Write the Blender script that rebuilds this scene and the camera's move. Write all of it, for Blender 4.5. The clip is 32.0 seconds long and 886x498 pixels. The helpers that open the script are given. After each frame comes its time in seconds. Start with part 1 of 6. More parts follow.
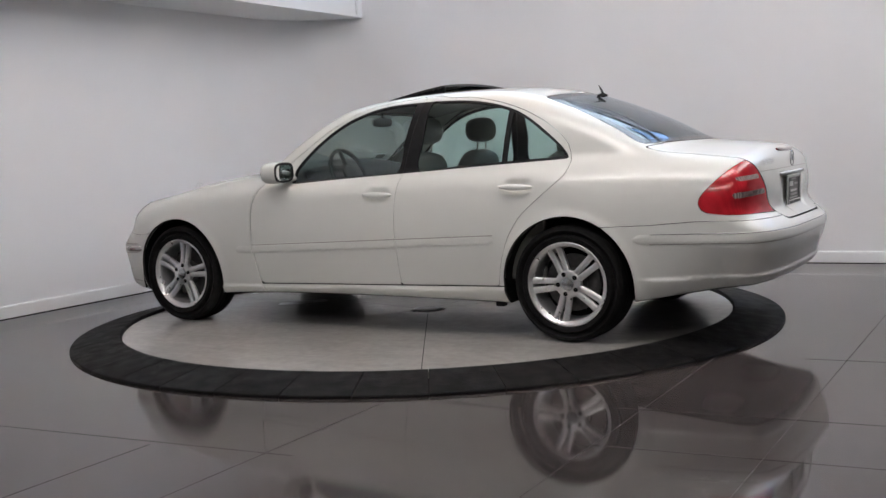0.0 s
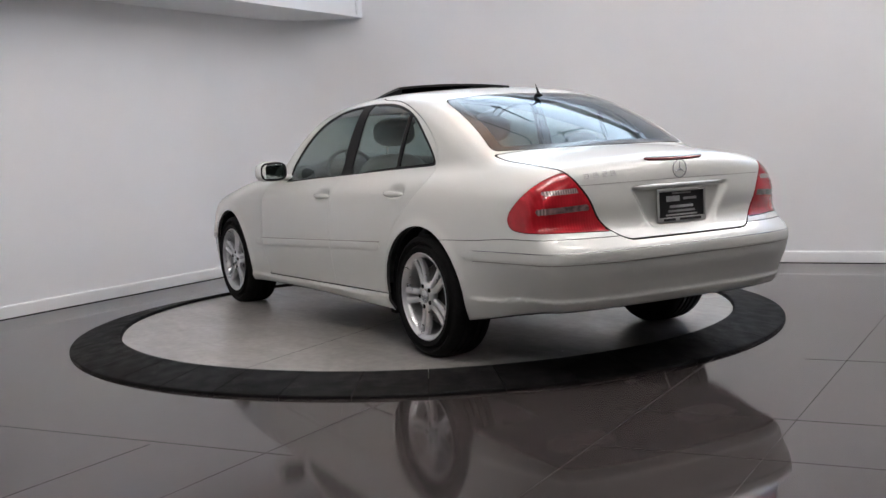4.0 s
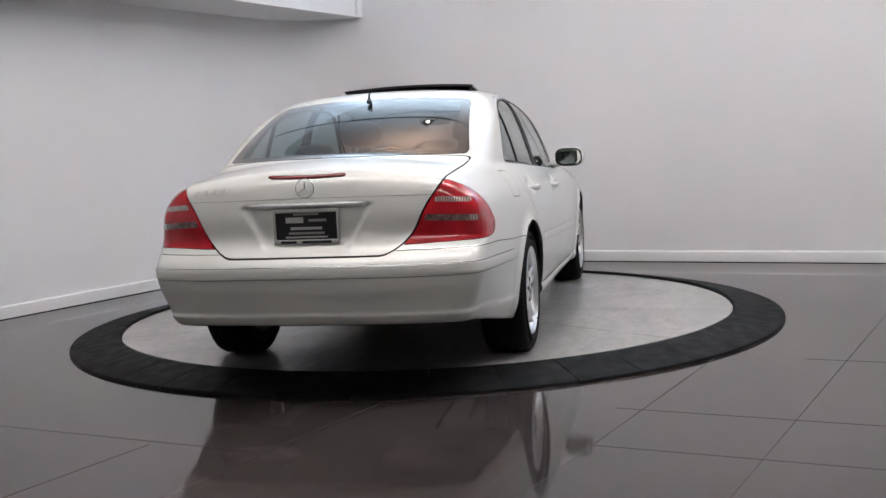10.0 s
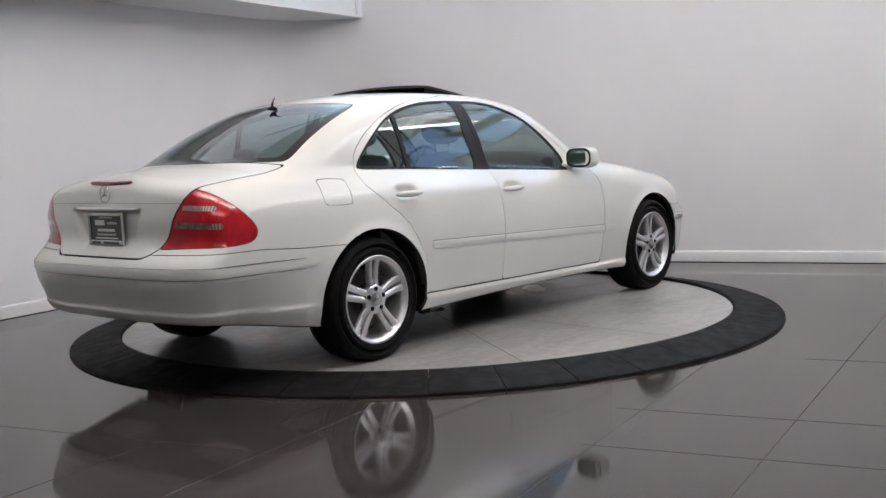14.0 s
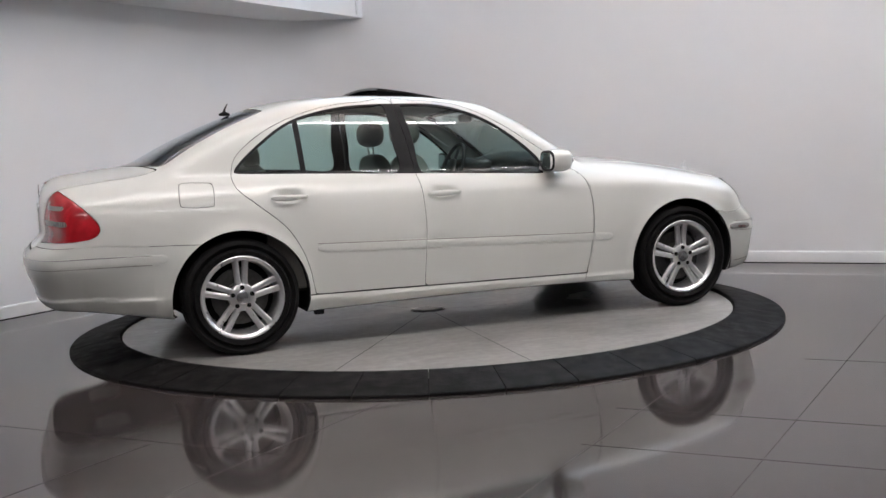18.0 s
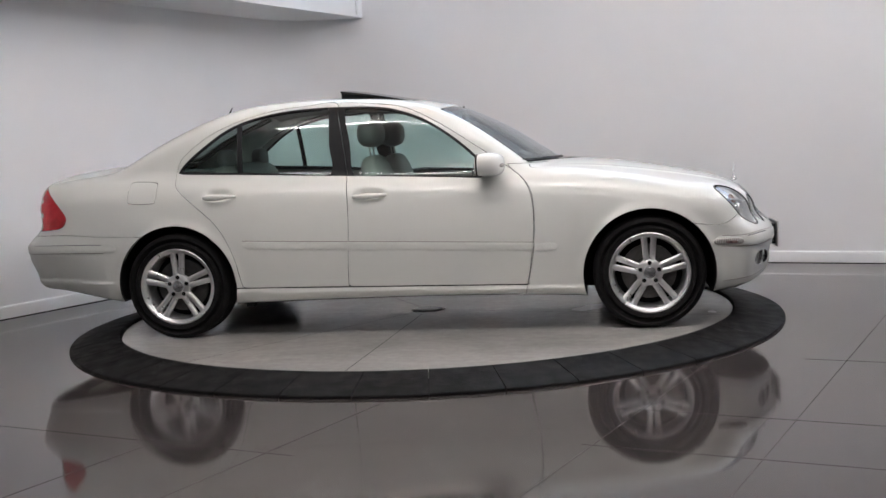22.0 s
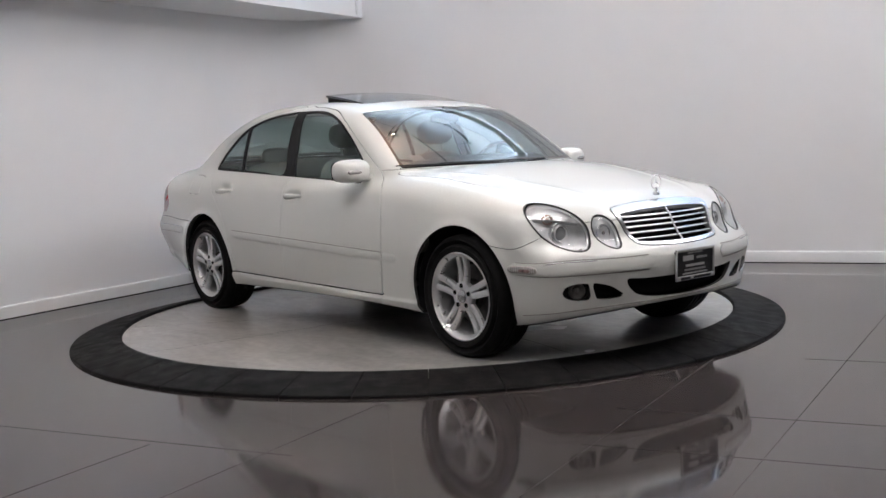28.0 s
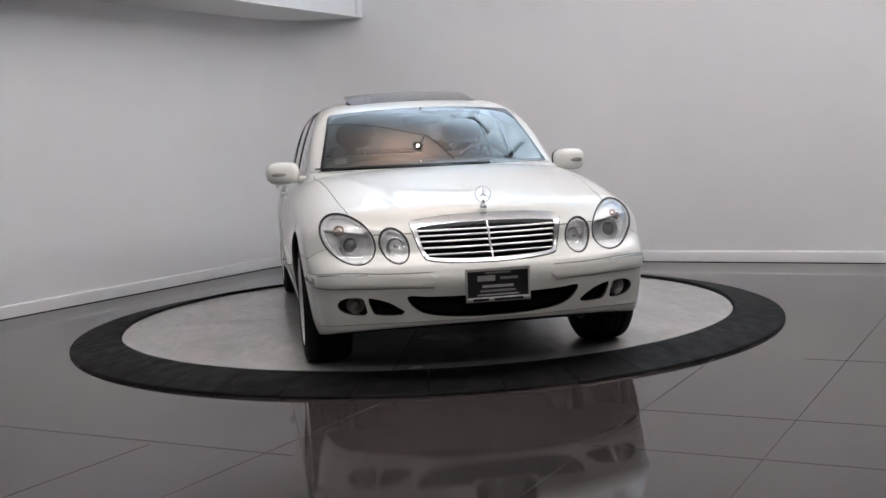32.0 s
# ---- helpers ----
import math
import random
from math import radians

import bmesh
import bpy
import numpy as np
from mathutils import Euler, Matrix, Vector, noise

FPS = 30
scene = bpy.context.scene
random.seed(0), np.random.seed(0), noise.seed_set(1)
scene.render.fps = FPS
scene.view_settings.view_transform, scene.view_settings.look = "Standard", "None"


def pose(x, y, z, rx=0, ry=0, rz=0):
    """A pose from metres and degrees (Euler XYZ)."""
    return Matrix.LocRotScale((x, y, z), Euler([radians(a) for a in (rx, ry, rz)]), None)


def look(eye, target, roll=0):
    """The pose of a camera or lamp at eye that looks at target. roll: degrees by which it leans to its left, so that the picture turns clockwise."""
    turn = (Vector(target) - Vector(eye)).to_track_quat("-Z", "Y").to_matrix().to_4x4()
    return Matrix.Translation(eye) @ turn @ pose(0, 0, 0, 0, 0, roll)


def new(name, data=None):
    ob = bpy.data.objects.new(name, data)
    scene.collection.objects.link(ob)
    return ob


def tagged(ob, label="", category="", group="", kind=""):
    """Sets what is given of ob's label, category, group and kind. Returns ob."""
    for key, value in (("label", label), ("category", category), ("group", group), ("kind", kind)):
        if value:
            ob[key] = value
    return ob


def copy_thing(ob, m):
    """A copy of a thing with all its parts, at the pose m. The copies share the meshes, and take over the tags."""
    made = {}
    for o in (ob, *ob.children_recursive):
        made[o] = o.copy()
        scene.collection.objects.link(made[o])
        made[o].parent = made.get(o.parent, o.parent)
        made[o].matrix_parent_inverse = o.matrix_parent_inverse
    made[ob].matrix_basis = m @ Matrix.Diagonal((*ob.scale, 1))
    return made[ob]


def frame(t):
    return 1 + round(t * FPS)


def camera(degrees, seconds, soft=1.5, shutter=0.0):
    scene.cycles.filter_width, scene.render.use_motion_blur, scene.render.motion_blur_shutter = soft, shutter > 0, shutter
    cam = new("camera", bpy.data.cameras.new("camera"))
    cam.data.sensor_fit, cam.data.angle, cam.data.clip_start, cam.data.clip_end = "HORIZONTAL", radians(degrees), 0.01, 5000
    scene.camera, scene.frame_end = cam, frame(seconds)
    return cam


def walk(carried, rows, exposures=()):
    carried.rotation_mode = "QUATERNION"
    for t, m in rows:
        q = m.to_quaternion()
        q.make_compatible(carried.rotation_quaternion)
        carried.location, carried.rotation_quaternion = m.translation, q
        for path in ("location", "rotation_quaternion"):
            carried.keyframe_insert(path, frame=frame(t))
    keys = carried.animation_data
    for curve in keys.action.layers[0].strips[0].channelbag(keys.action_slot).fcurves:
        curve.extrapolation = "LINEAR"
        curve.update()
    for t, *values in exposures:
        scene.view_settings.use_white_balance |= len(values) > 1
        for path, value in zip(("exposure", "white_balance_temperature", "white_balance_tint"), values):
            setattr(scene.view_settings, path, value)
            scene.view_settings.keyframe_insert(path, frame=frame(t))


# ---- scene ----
# ---- camera ----
cam = camera(45.14, 32.0, soft=1.5)
EYE = (0.0, -7.2107, 1.1249)
VIEW = look(EYE, (0.0166, -6.2158, 1.0261), -2.727)
walk(cam, [(0.0, VIEW), (32.0, VIEW)], exposures=[(0.0, 0.09), (6.0, 0.14), (13.0, 0.16), (18.0, 0.16), (25.0, 0.17), (28.0, 0.16), (30.0, 0.09), (32.0, 0.0)])

# ---- light ----
FLOOR_Z = -0.05
CEIL_Z = 4.5


def area_light(name, m, sx, sy, power, colour):
    lamp = bpy.data.lights.new(name, "AREA")
    lamp.shape, lamp.size, lamp.size_y, lamp.energy, lamp.color = "RECTANGLE", sx, sy, power, colour
    ob = new(name, lamp)
    ob.matrix_world = m
    return ob


world = bpy.data.worlds.new("world")
world.use_nodes = True
world.node_tree.nodes["Background"].inputs[0].default_value = (0.5, 0.52, 0.56, 1)
world.node_tree.nodes["Background"].inputs[1].default_value = 0.05
scene.world = world

# hanging strip lights: centre x, y, turn, length, power of each lower side, power of the added upward fill
STRIP_Z = 4.0
STRIPS = [(0.1, -2.9, 2, 4.8, 28, 160), (4.5, -0.9, 62, 4.8, 25, 125), (0.0, -7.6, 2, 4.8, 24, 62)]
for sx, sy, turn, length, down, up in STRIPS:
    for tilt in (-48, 48):
        m = pose(sx, sy, STRIP_Z - 0.16, 0, 0, turn) @ pose(0, 0.05 * (1 if tilt > 0 else -1), 0, tilt, 0, 0)
        area_light("strip_light_lamp", m, length, 0.09, down, (0.975, 0.955, 0.97))
    # added fill above the housing, with no tube of its own, lights the ceiling
    area_light("ceiling_bounce_fill", pose(sx, sy, STRIP_Z + 0.06, 180, 0, turn), length, 0.09, up, (0.975, 0.955, 0.97))
# added cool fill lamp high by the back wall, out of view, tints the ceiling
FILL_TROUGH = (1.75, 2.16, -27.6, 7.6, 3.35)
area_light("cool_ceiling_fill", pose(FILL_TROUGH[0], FILL_TROUGH[1], FILL_TROUGH[4], 180, 0, FILL_TROUGH[2]) , FILL_TROUGH[3], 0.16, 215, (0.60, 0.80, 1.0))
# added spot without a fitting, above the hanging work lamp, warms the ceiling
spot = bpy.data.lights.new("warm_ceiling_fill", "SPOT")
spot.energy, spot.color, spot.spot_size, spot.spot_blend, spot.shadow_soft_size = 215, (1.0, 0.66, 0.46), radians(125), 1.0, 0.04
new("warm_ceiling_fill", spot).matrix_world = pose(0.10, 0.22, 3.30, 180, 0, 0)


# ---- materials ----
def mat(name, colour, rough=0.5, metal=0.0, spread=0.06, scale=8.0, bump=0.0, bump_scale=60.0, coat=0.0, coat_rough=0.03,
        rough_spread=0.0, spec=0.5):
    m = bpy.data.materials.new(name)
    m.use_nodes = True
    nt = m.node_tree
    b = nt.nodes["Principled BSDF"]
    b.inputs["Roughness"].default_value = rough
    b.inputs["Metallic"].default_value = metal
    b.inputs["Coat Weight"].default_value = coat
    b.inputs["Coat Roughness"].default_value = coat_rough
    b.inputs["Specular IOR Level"].default_value = spec
    co = nt.nodes.new("ShaderNodeTexCoord")
    n1 = nt.nodes.new("ShaderNodeTexNoise")
    n1.inputs["Scale"].default_value, n1.inputs["Detail"].default_value = scale, 8.0
    nt.links.new(co.outputs["Object"], n1.inputs["Vector"])
    ramp = nt.nodes.new("ShaderNodeMapRange")
    ramp.inputs["From Min"].default_value, ramp.inputs["From Max"].default_value = 0.25, 0.75
    ramp.inputs["To Min"].default_value, ramp.inputs["To Max"].default_value = 1 - spread, 1 + spread
    nt.links.new(n1.outputs["Fac"], ramp.inputs["Value"])
    mul = nt.nodes.new("ShaderNodeVectorMath")
    mul.operation = "SCALE"
    mul.inputs[0].default_value = colour[:3]
    nt.links.new(ramp.outputs["Result"], mul.inputs["Scale"])
    nt.links.new(mul.outputs["Vector"], b.inputs["Base Color"])
    if rough_spread:
        r2 = nt.nodes.new("ShaderNodeMapRange")
        r2.inputs["From Min"].default_value, r2.inputs["From Max"].default_value = 0.3, 0.7
        r2.inputs["To Min"].default_value, r2.inputs["To Max"].default_value = max(0.0, rough - rough_spread), rough + rough_spread
        n3 = nt.nodes.new("ShaderNodeTexNoise")
        n3.inputs["Scale"].default_value, n3.inputs["Detail"].default_value = scale * 2.3, 6.0
        nt.links.new(co.outputs["Object"], n3.inputs["Vector"])
        nt.links.new(n3.outputs["Fac"], r2.inputs["Value"])
        nt.links.new(r2.outputs["Result"], b.inputs["Roughness"])
    if bump:
        n2 = nt.nodes.new("ShaderNodeTexNoise")
        n2.inputs["Scale"].default_value, n2.inputs["Detail"].default_value = bump_scale, 4.0
        nt.links.new(co.outputs["Object"], n2.inputs["Vector"])
        bp = nt.nodes.new("ShaderNodeBump")
        bp.inputs["Strength"].default_value, bp.inputs["Distance"].default_value = bump, 0.01
        nt.links.new(n2.outputs["Fac"], bp.inputs["Height"])
        nt.links.new(bp.outputs["Normal"], b.inputs["Normal"])
    return m


def glass(name, tint, gloss=(1.0, 1.0, 1.0), rough=0.0, ior=1.5):
    """Thin tinted pane: see-through, with a mirror reflection by the Fresnel law."""
    m = bpy.data.materials.new(name)
    m.use_nodes = True
    nt = m.node_tree
    nt.nodes.remove(nt.nodes["Principled BSDF"])
    tr = nt.nodes.new("ShaderNodeBsdfTransparent")
    tr.inputs["Color"].default_value = (*tint, 1)
    gl = nt.nodes.new("ShaderNodeBsdfGlossy")
    gl.inputs["Roughness"].default_value = rough
    gl.inputs["Color"].default_value = (*gloss, 1)
    lw = nt.nodes.new("ShaderNodeLayerWeight")
    lw.inputs["Blend"].default_value = 0.5
    p5 = nt.nodes.new("ShaderNodeMath")
    p5.operation, p5.inputs[1].default_value = "POWER", 5.0
    nt.links.new(lw.outputs["Facing"], p5.inputs[0])
    r0 = 2 * ((ior - 1) / (ior + 1)) ** 2
    fr = nt.nodes.new("ShaderNodeMath")
    fr.operation, fr.inputs[1].default_value, fr.inputs[2].default_value = "MULTIPLY_ADD", 1 - r0, r0
    nt.links.new(p5.outputs[0], fr.inputs[0])
    mx = nt.nodes.new("ShaderNodeMixShader")
    nt.links.new(fr.outputs[0], mx.inputs[0])
    nt.links.new(tr.outputs[0], mx.inputs[1])
    nt.links.new(gl.outputs[0], mx.inputs[2])
    nt.links.new(mx.outputs[0], nt.nodes["Material Output"].inputs["Surface"])
    return m


def glow(name, colour, strength):
    m = bpy.data.materials.new(name)
    m.use_nodes = True
    b = m.node_tree.nodes["Principled BSDF"]
    b.inputs["Base Color"].default_value = (*colour, 1)
    b.inputs["Emission Color"].default_value = (*colour, 1)
    b.inputs["Emission Strength"].default_value = strength
    return m


PAINT = mat("white_car_paint", (0.705, 0.712, 0.68), 0.40, 0, 0.012, 3.0, coat=0.85, coat_rough=0.045)
GAP = mat("panel_gap_shade", (0.045, 0.044, 0.042), 0.8, 0, 0.1, 20, spec=0.1)
BLACK_TRIM = mat("black_rubber_trim", (0.012, 0.012, 0.013), 0.5, 0, 0.15, 30, spec=0.18)
GLOSS_BLACK = mat("gloss_black_trim", (0.012, 0.012, 0.013), 0.15, 0, 0.1, 30, coat=0.5)
LINER = mat("dark_liner", (0.008, 0.008, 0.0085), 0.9, 0, 0.2, 12, bump=0.3, spec=0.15)
GLASS_SIDE = glass("green_tinted_glass", (0.68, 0.83, 0.80), ior=1.45)
GLASS_WS = glass("windscreen_glass", (0.42, 0.46, 0.45), gloss=(0.92, 0.96, 1.0), ior=1.75)
GLASS_REAR = glass("rear_glass", (0.28, 0.32, 0.32), gloss=(0.92, 0.96, 1.0), ior=1.64)
GLASS_CLEAR = glass("clear_lens", (0.96, 0.97, 0.97), ior=1.4)
CHROME = mat("chrome", (0.58, 0.59, 0.61), 0.22, 0.85, 0.03, 20)
SLAT = mat("grille_slat_silver", (0.54, 0.54, 0.55), 0.34, 0.8, 0.05, 20)
ALLOY = mat("silver_alloy", (0.68, 0.68, 0.69), 0.32, 0.75, 0.05, 14, rough_spread=0.06)
BRAKE = mat("dark_brake_disc", (0.10, 0.098, 0.095), 0.5, 0.6, 0.2, 40)
TYRE = mat("tyre_rubber", (0.0075, 0.0072, 0.0074), 0.75, 0, 0.3, 25, bump=0.25, bump_scale=160, spec=0.15)
STEEL = mat("brake_steel", (0.32, 0.31, 0.30), 0.4, 0.9, 0.2, 40)


def ribbed(m, pitch, axis, dark, depth=0.0):
    """Fine moulded ribs across one axis: striped shade and a soft relief."""
    nt = m.node_tree
    b = nt.nodes["Principled BSDF"]
    co = nt.nodes.new("ShaderNodeTexCoord")
    wv = nt.nodes.new("ShaderNodeTexWave")
    wv.wave_type, wv.bands_direction = "BANDS", axis
    wv.inputs["Scale"].default_value = math.pi / (10 * pitch)
    wv.inputs["Distortion"].default_value = 0.4
    nt.links.new(co.outputs["Object"], wv.inputs["Vector"])
    old = b.inputs["Base Color"].links[0].from_socket
    mr = nt.nodes.new("ShaderNodeMapRange")
    mr.inputs["To Min"].default_value = dark
    nt.links.new(wv.outputs["Fac"], mr.inputs["Value"])
    mu = nt.nodes.new("ShaderNodeVectorMath")
    mu.operation = "SCALE"
    nt.links.new(old, mu.inputs[0])
    nt.links.new(mr.outputs["Result"], mu.inputs["Scale"])
    nt.links.new(mu.outputs["Vector"], b.inputs["Base Color"])
    if depth:
        bp = nt.nodes.new("ShaderNodeBump")
        bp.inputs["Strength"].default_value, bp.inputs["Distance"].default_value = depth, 0.004
        nt.links.new(wv.outputs["Fac"], bp.inputs["Height"])
        nt.links.new(bp.outputs["Normal"], b.inputs["Normal"])
    return m


RED_LENS = ribbed(mat("red_lens", (0.46, 0.013, 0.022), 0.16, 0, 0.34, 9, coat=0.55), 0.013, "Y", 0.90, 0.12)
DARK_RED = mat("dark_red_lens", (0.17, 0.010, 0.015), 0.12, 0, 0.12, 40, coat=1.0)
CLEAR_LENS = ribbed(mat("ribbed_clear_lens", (0.66, 0.63, 0.61), 0.15, 0.3, 0.25, 90, coat=1.0), 0.012, "X", 0.55, 0.3)
SMOKE_LENS = mat("smoked_lens", (0.25, 0.16, 0.155), 0.12, 0.2, 0.8, 34, coat=1.0)
AMBER = mat("amber_lens", (0.50, 0.36, 0.31), 0.2, 0, 0.2, 40, coat=0.8)
REFLECTOR = mat("lamp_reflector", (0.70, 0.70, 0.71), 0.28, 0.2, 0.16, 22, bump=0.25, bump_scale=45)
LAMP_SEAL = mat("dark_grey_seal", (0.022, 0.022, 0.022), 0.5, 0, 0.1, 20)
ORNAMENT = mat("satin_chrome", (0.74, 0.74, 0.75), 0.4, 0.4, 0.03, 20)
BAND_LENS = ribbed(mat("pale_red_band_lens", (0.66, 0.50, 0.48), 0.15, 0.2, 0.25, 60, coat=1.0), 0.011, "Y", 0.30, 0.3)
PROJECTOR = mat("projector_glass", (0.34, 0.35, 0.36), 0.08, 0.3, 0.05, coat=1.0)
MIRROR = mat("mirror_glass", (0.26, 0.29, 0.29), 0.03, 1.0, 0.01)
LEATHER = mat("beige_leather", (0.27, 0.262, 0.245), 0.5, 0, 0.08, 12, bump=0.2, bump_scale=220)
GREY_PLASTIC = mat("grey_plastic", (0.10, 0.10, 0.10), 0.6, 0, 0.1, 20, bump=0.15, bump_scale=250)
CARPET = mat("dark_carpet", (0.035, 0.034, 0.033), 0.95, 0, 0.2, 60, bump=0.5)
PLATE_BLACK = mat("plate_black", (0.015, 0.015, 0.016), 0.3, 0, 0.1, 20)
PLATE_SILVER = mat("plate_silver", (0.48, 0.48, 0.48), 0.35, 0.3, 0.1, 20)
PLATE_GREY = mat("plate_grey", (0.28, 0.28, 0.28), 0.4, 0.1, 0.1, 20)
WALL = mat("white_wall_paint", (0.87, 0.865, 0.875), 0.75, 0, 0.02, 1.2, bump=0.06, bump_scale=90)
TRIM_WHITE = mat("white_gloss_paint", (0.80, 0.80, 0.80), 0.4, 0, 0.02, 5)
# dark tone for the unseen walls, chosen to cut fill light under the car
HALL_WALL = mat("unseen_wall_grey", (0.26, 0.25, 0.245), 0.8, 0, 0.04, 1.2, bump=0.06, bump_scale=90)
# for the moulding seams, and for crease shade laid on as strips
SEAM = mat("seam_and_crease_shade_grey", (0.28, 0.26, 0.24), 0.6, 0, 0.1, 20)
CEILING = mat("ceiling_boards", (0.66, 0.61, 0.58), 0.8, 0, 0.05, 2)


def stained(name, colour, dark, rough, rough_var, scale, amount, spec=0.5):
    """A cast floor: cloudy stains at two scales, worn patches that are more or less polished, and fine grit."""
    m = bpy.data.materials.new(name)
    m.use_nodes = True
    nt = m.node_tree
    b = nt.nodes["Principled BSDF"]
    b.inputs["Specular IOR Level"].default_value = spec
    co = nt.nodes.new("ShaderNodeTexCoord")

    def cloud(sc, detail, distort, lo, hi, t0, t1, stretch=(1, 1, 1)):
        mp = nt.nodes.new("ShaderNodeMapping")
        mp.inputs["Scale"].default_value = stretch
        nt.links.new(co.outputs["Object"], mp.inputs["Vector"])
        n = nt.nodes.new("ShaderNodeTexNoise")
        n.inputs["Scale"].default_value, n.inputs["Detail"].default_value, n.inputs["Distortion"].default_value = sc, detail, distort
        nt.links.new(mp.outputs["Vector"], n.inputs["Vector"])
        r = nt.nodes.new("ShaderNodeMapRange")
        r.inputs["From Min"].default_value, r.inputs["From Max"].default_value = lo, hi
        r.inputs["To Min"].default_value, r.inputs["To Max"].default_value = t0, t1
        nt.links.new(n.outputs["Fac"], r.inputs["Value"])
        return r.outputs["Result"]

    def mul(p, q):
        k = nt.nodes.new("ShaderNodeMath")
        k.operation = "MULTIPLY"
        nt.links.new(p, k.inputs[0])
        nt.links.new(q, k.inputs[1])
        return k.outputs[0]

    big = cloud(scale, 3, 0.8, 0.32, 0.78, 0.0, amount)
    small = cloud(scale * 5.5, 5, 0.5, 0.25, 0.8, 0.35, 1.0)
    mix = nt.nodes.new("ShaderNodeMix")
    mix.data_type = "RGBA"
    mix.inputs["A"].default_value, mix.inputs["B"].default_value = (*colour, 1), (*dark, 1)
    nt.links.new(mul(big, small), mix.inputs["Factor"])
    grit = cloud(scale * 26, 5, 0.0, 0.25, 0.75, 0.90, 1.08)
    wear = cloud(scale * 2.2, 5, 2.0, 0.3, 0.7, 0.92, 1.07, (1.0, 2.6, 1.0))
    sc = nt.nodes.new("ShaderNodeVectorMath")
    sc.operation = "SCALE"
    nt.links.new(mix.outputs["Result"], sc.inputs[0])
    nt.links.new(mul(grit, wear), sc.inputs["Scale"])
    nt.links.new(sc.outputs["Vector"], b.inputs["Base Color"])
    nt.links.new(cloud(scale * 1.7, 3, 0.6, 0.25, 0.8, max(0.02, rough - rough_var), rough + rough_var), b.inputs["Roughness"])
    return m


CONCRETE = stained("polished_concrete", (0.054, 0.045, 0.044), (0.018, 0.0145, 0.014), 0.07, 0.055, 0.6, 1.0, 0.28)
JOINT = mat("floor_joint", (0.05, 0.046, 0.046), 0.7, 0, 0.2, 20)
DISC = stained("turntable_concrete", (0.345, 0.335, 0.32), (0.19, 0.178, 0.165), 0.22, 0.09, 0.8, 0.6)
RUBBER = mat("black_rubber_ring", (0.0075, 0.0071, 0.0072), 0.62, 0, 0.35, 5, bump=0.3, bump_scale=110, spec=0.10, rough_spread=0.10)
SKY = glow("sky_glow", (0.42, 0.62, 0.95), 2.1)
LAMP_GLOW = glow("tube_glow", (1.0, 0.98, 0.95), 9.0)
BULB_GLOW = glow("bulb_glow", (1.0, 0.85, 0.65), 30.0)
BLACK_METAL = mat("black_metal", (0.02, 0.02, 0.02), 0.4, 0.2, 0.1, 20)


# ---- mesh helpers ----
def link_mesh(name, me, material, parent=None, label=""):
    ob = new(name, me)
    if material is not None:
        me.materials.append(material)
    if parent is not None:
        ob.parent = parent
    if label:
        ob["label"] = label
    return ob


def part(name, bm, material, parent=None, label="", smooth=None):
    """One mesh object from a bmesh; smooth: the angle up to which edges are shaded soft."""
    bmesh.ops.recalc_face_normals(bm, faces=bm.faces[:])
    me = bpy.data.meshes.new(name)
    if smooth:
        for fc in bm.faces:
            fc.smooth = True
        lim = radians(smooth)
        for e in bm.edges:
            if len(e.link_faces) == 2 and e.calc_face_angle(0.0) > lim:
                e.smooth = False
    bm.to_mesh(me)
    bm.free()
    return link_mesh(name, me, material, parent, label)


def box(bm, cx, cy, cz, sx, sy, sz, bevel=0.0, seg=2, m=None):
    r = bmesh.ops.create_cube(bm, size=1.0, matrix=Matrix.LocRotScale((cx, cy, cz), None, (sx, sy, sz)))
    vs = r["verts"]
    if bevel:
        es = list({e for v in vs for e in v.link_edges})
        out = bmesh.ops.bevel(bm, geom=es, offset=bevel, segments=seg, affect="EDGES", profile=0.5)
        vs = list({v for fc in out["faces"] for v in fc.verts} | {v for v in vs if v.is_valid})
    if m is not None:
        bmesh.ops.transform(bm, matrix=m, verts=vs)
    return vs


def lathe(bm, prof, n=48, m=None, closed=False):
    """Revolve the profile of (radius, height) round the local z axis."""
    rings = []
    for r, h in prof:
        rings.append([bm.verts.new((r * math.cos(2 * math.pi * i / n), r * math.sin(2 * math.pi * i / n), h)) for i in range(n)])
    last = len(rings) if closed else len(rings) - 1
    for k in range(last):
        a, b = rings[k], rings[(k + 1) % len(rings)]
        for i in range(n):
            bm.faces.new((a[i], a[(i + 1) % n], b[(i + 1) % n], b[i]))
    vs = [v for ring in rings for v in ring]
    if m is not None:
        bmesh.ops.transform(bm, matrix=m, verts=vs)
    return rings


def tube(bm, pts, radius, n=8, cap=True):
    """A round bar along a line of points; radius: one number or one a point."""
    pts = [Vector(p) for p in pts]
    rings = []
    side = None
    for i, p in enumerate(pts):
        d = (pts[min(i + 1, len(pts) - 1)] - pts[max(i - 1, 0)]).normalized()
        if side is None:
            side = d.orthogonal().normalized()
        side = (side - d * side.dot(d)).normalized()
        up = d.cross(side)
        r = radius[i] if isinstance(radius, (list, tuple)) else radius
        rings.append([bm.verts.new(p + (side * math.cos(2 * math.pi * k / n) + up * math.sin(2 * math.pi * k / n)) * r) for k in range(n)])
    for a, b in zip(rings, rings[1:]):
        for k in range(n):
            bm.faces.new((a[k], a[(k + 1) % n], b[(k + 1) % n], b[k]))
    if cap:
        bm.faces.new(rings[0][::-1])
        bm.faces.new(rings[-1])


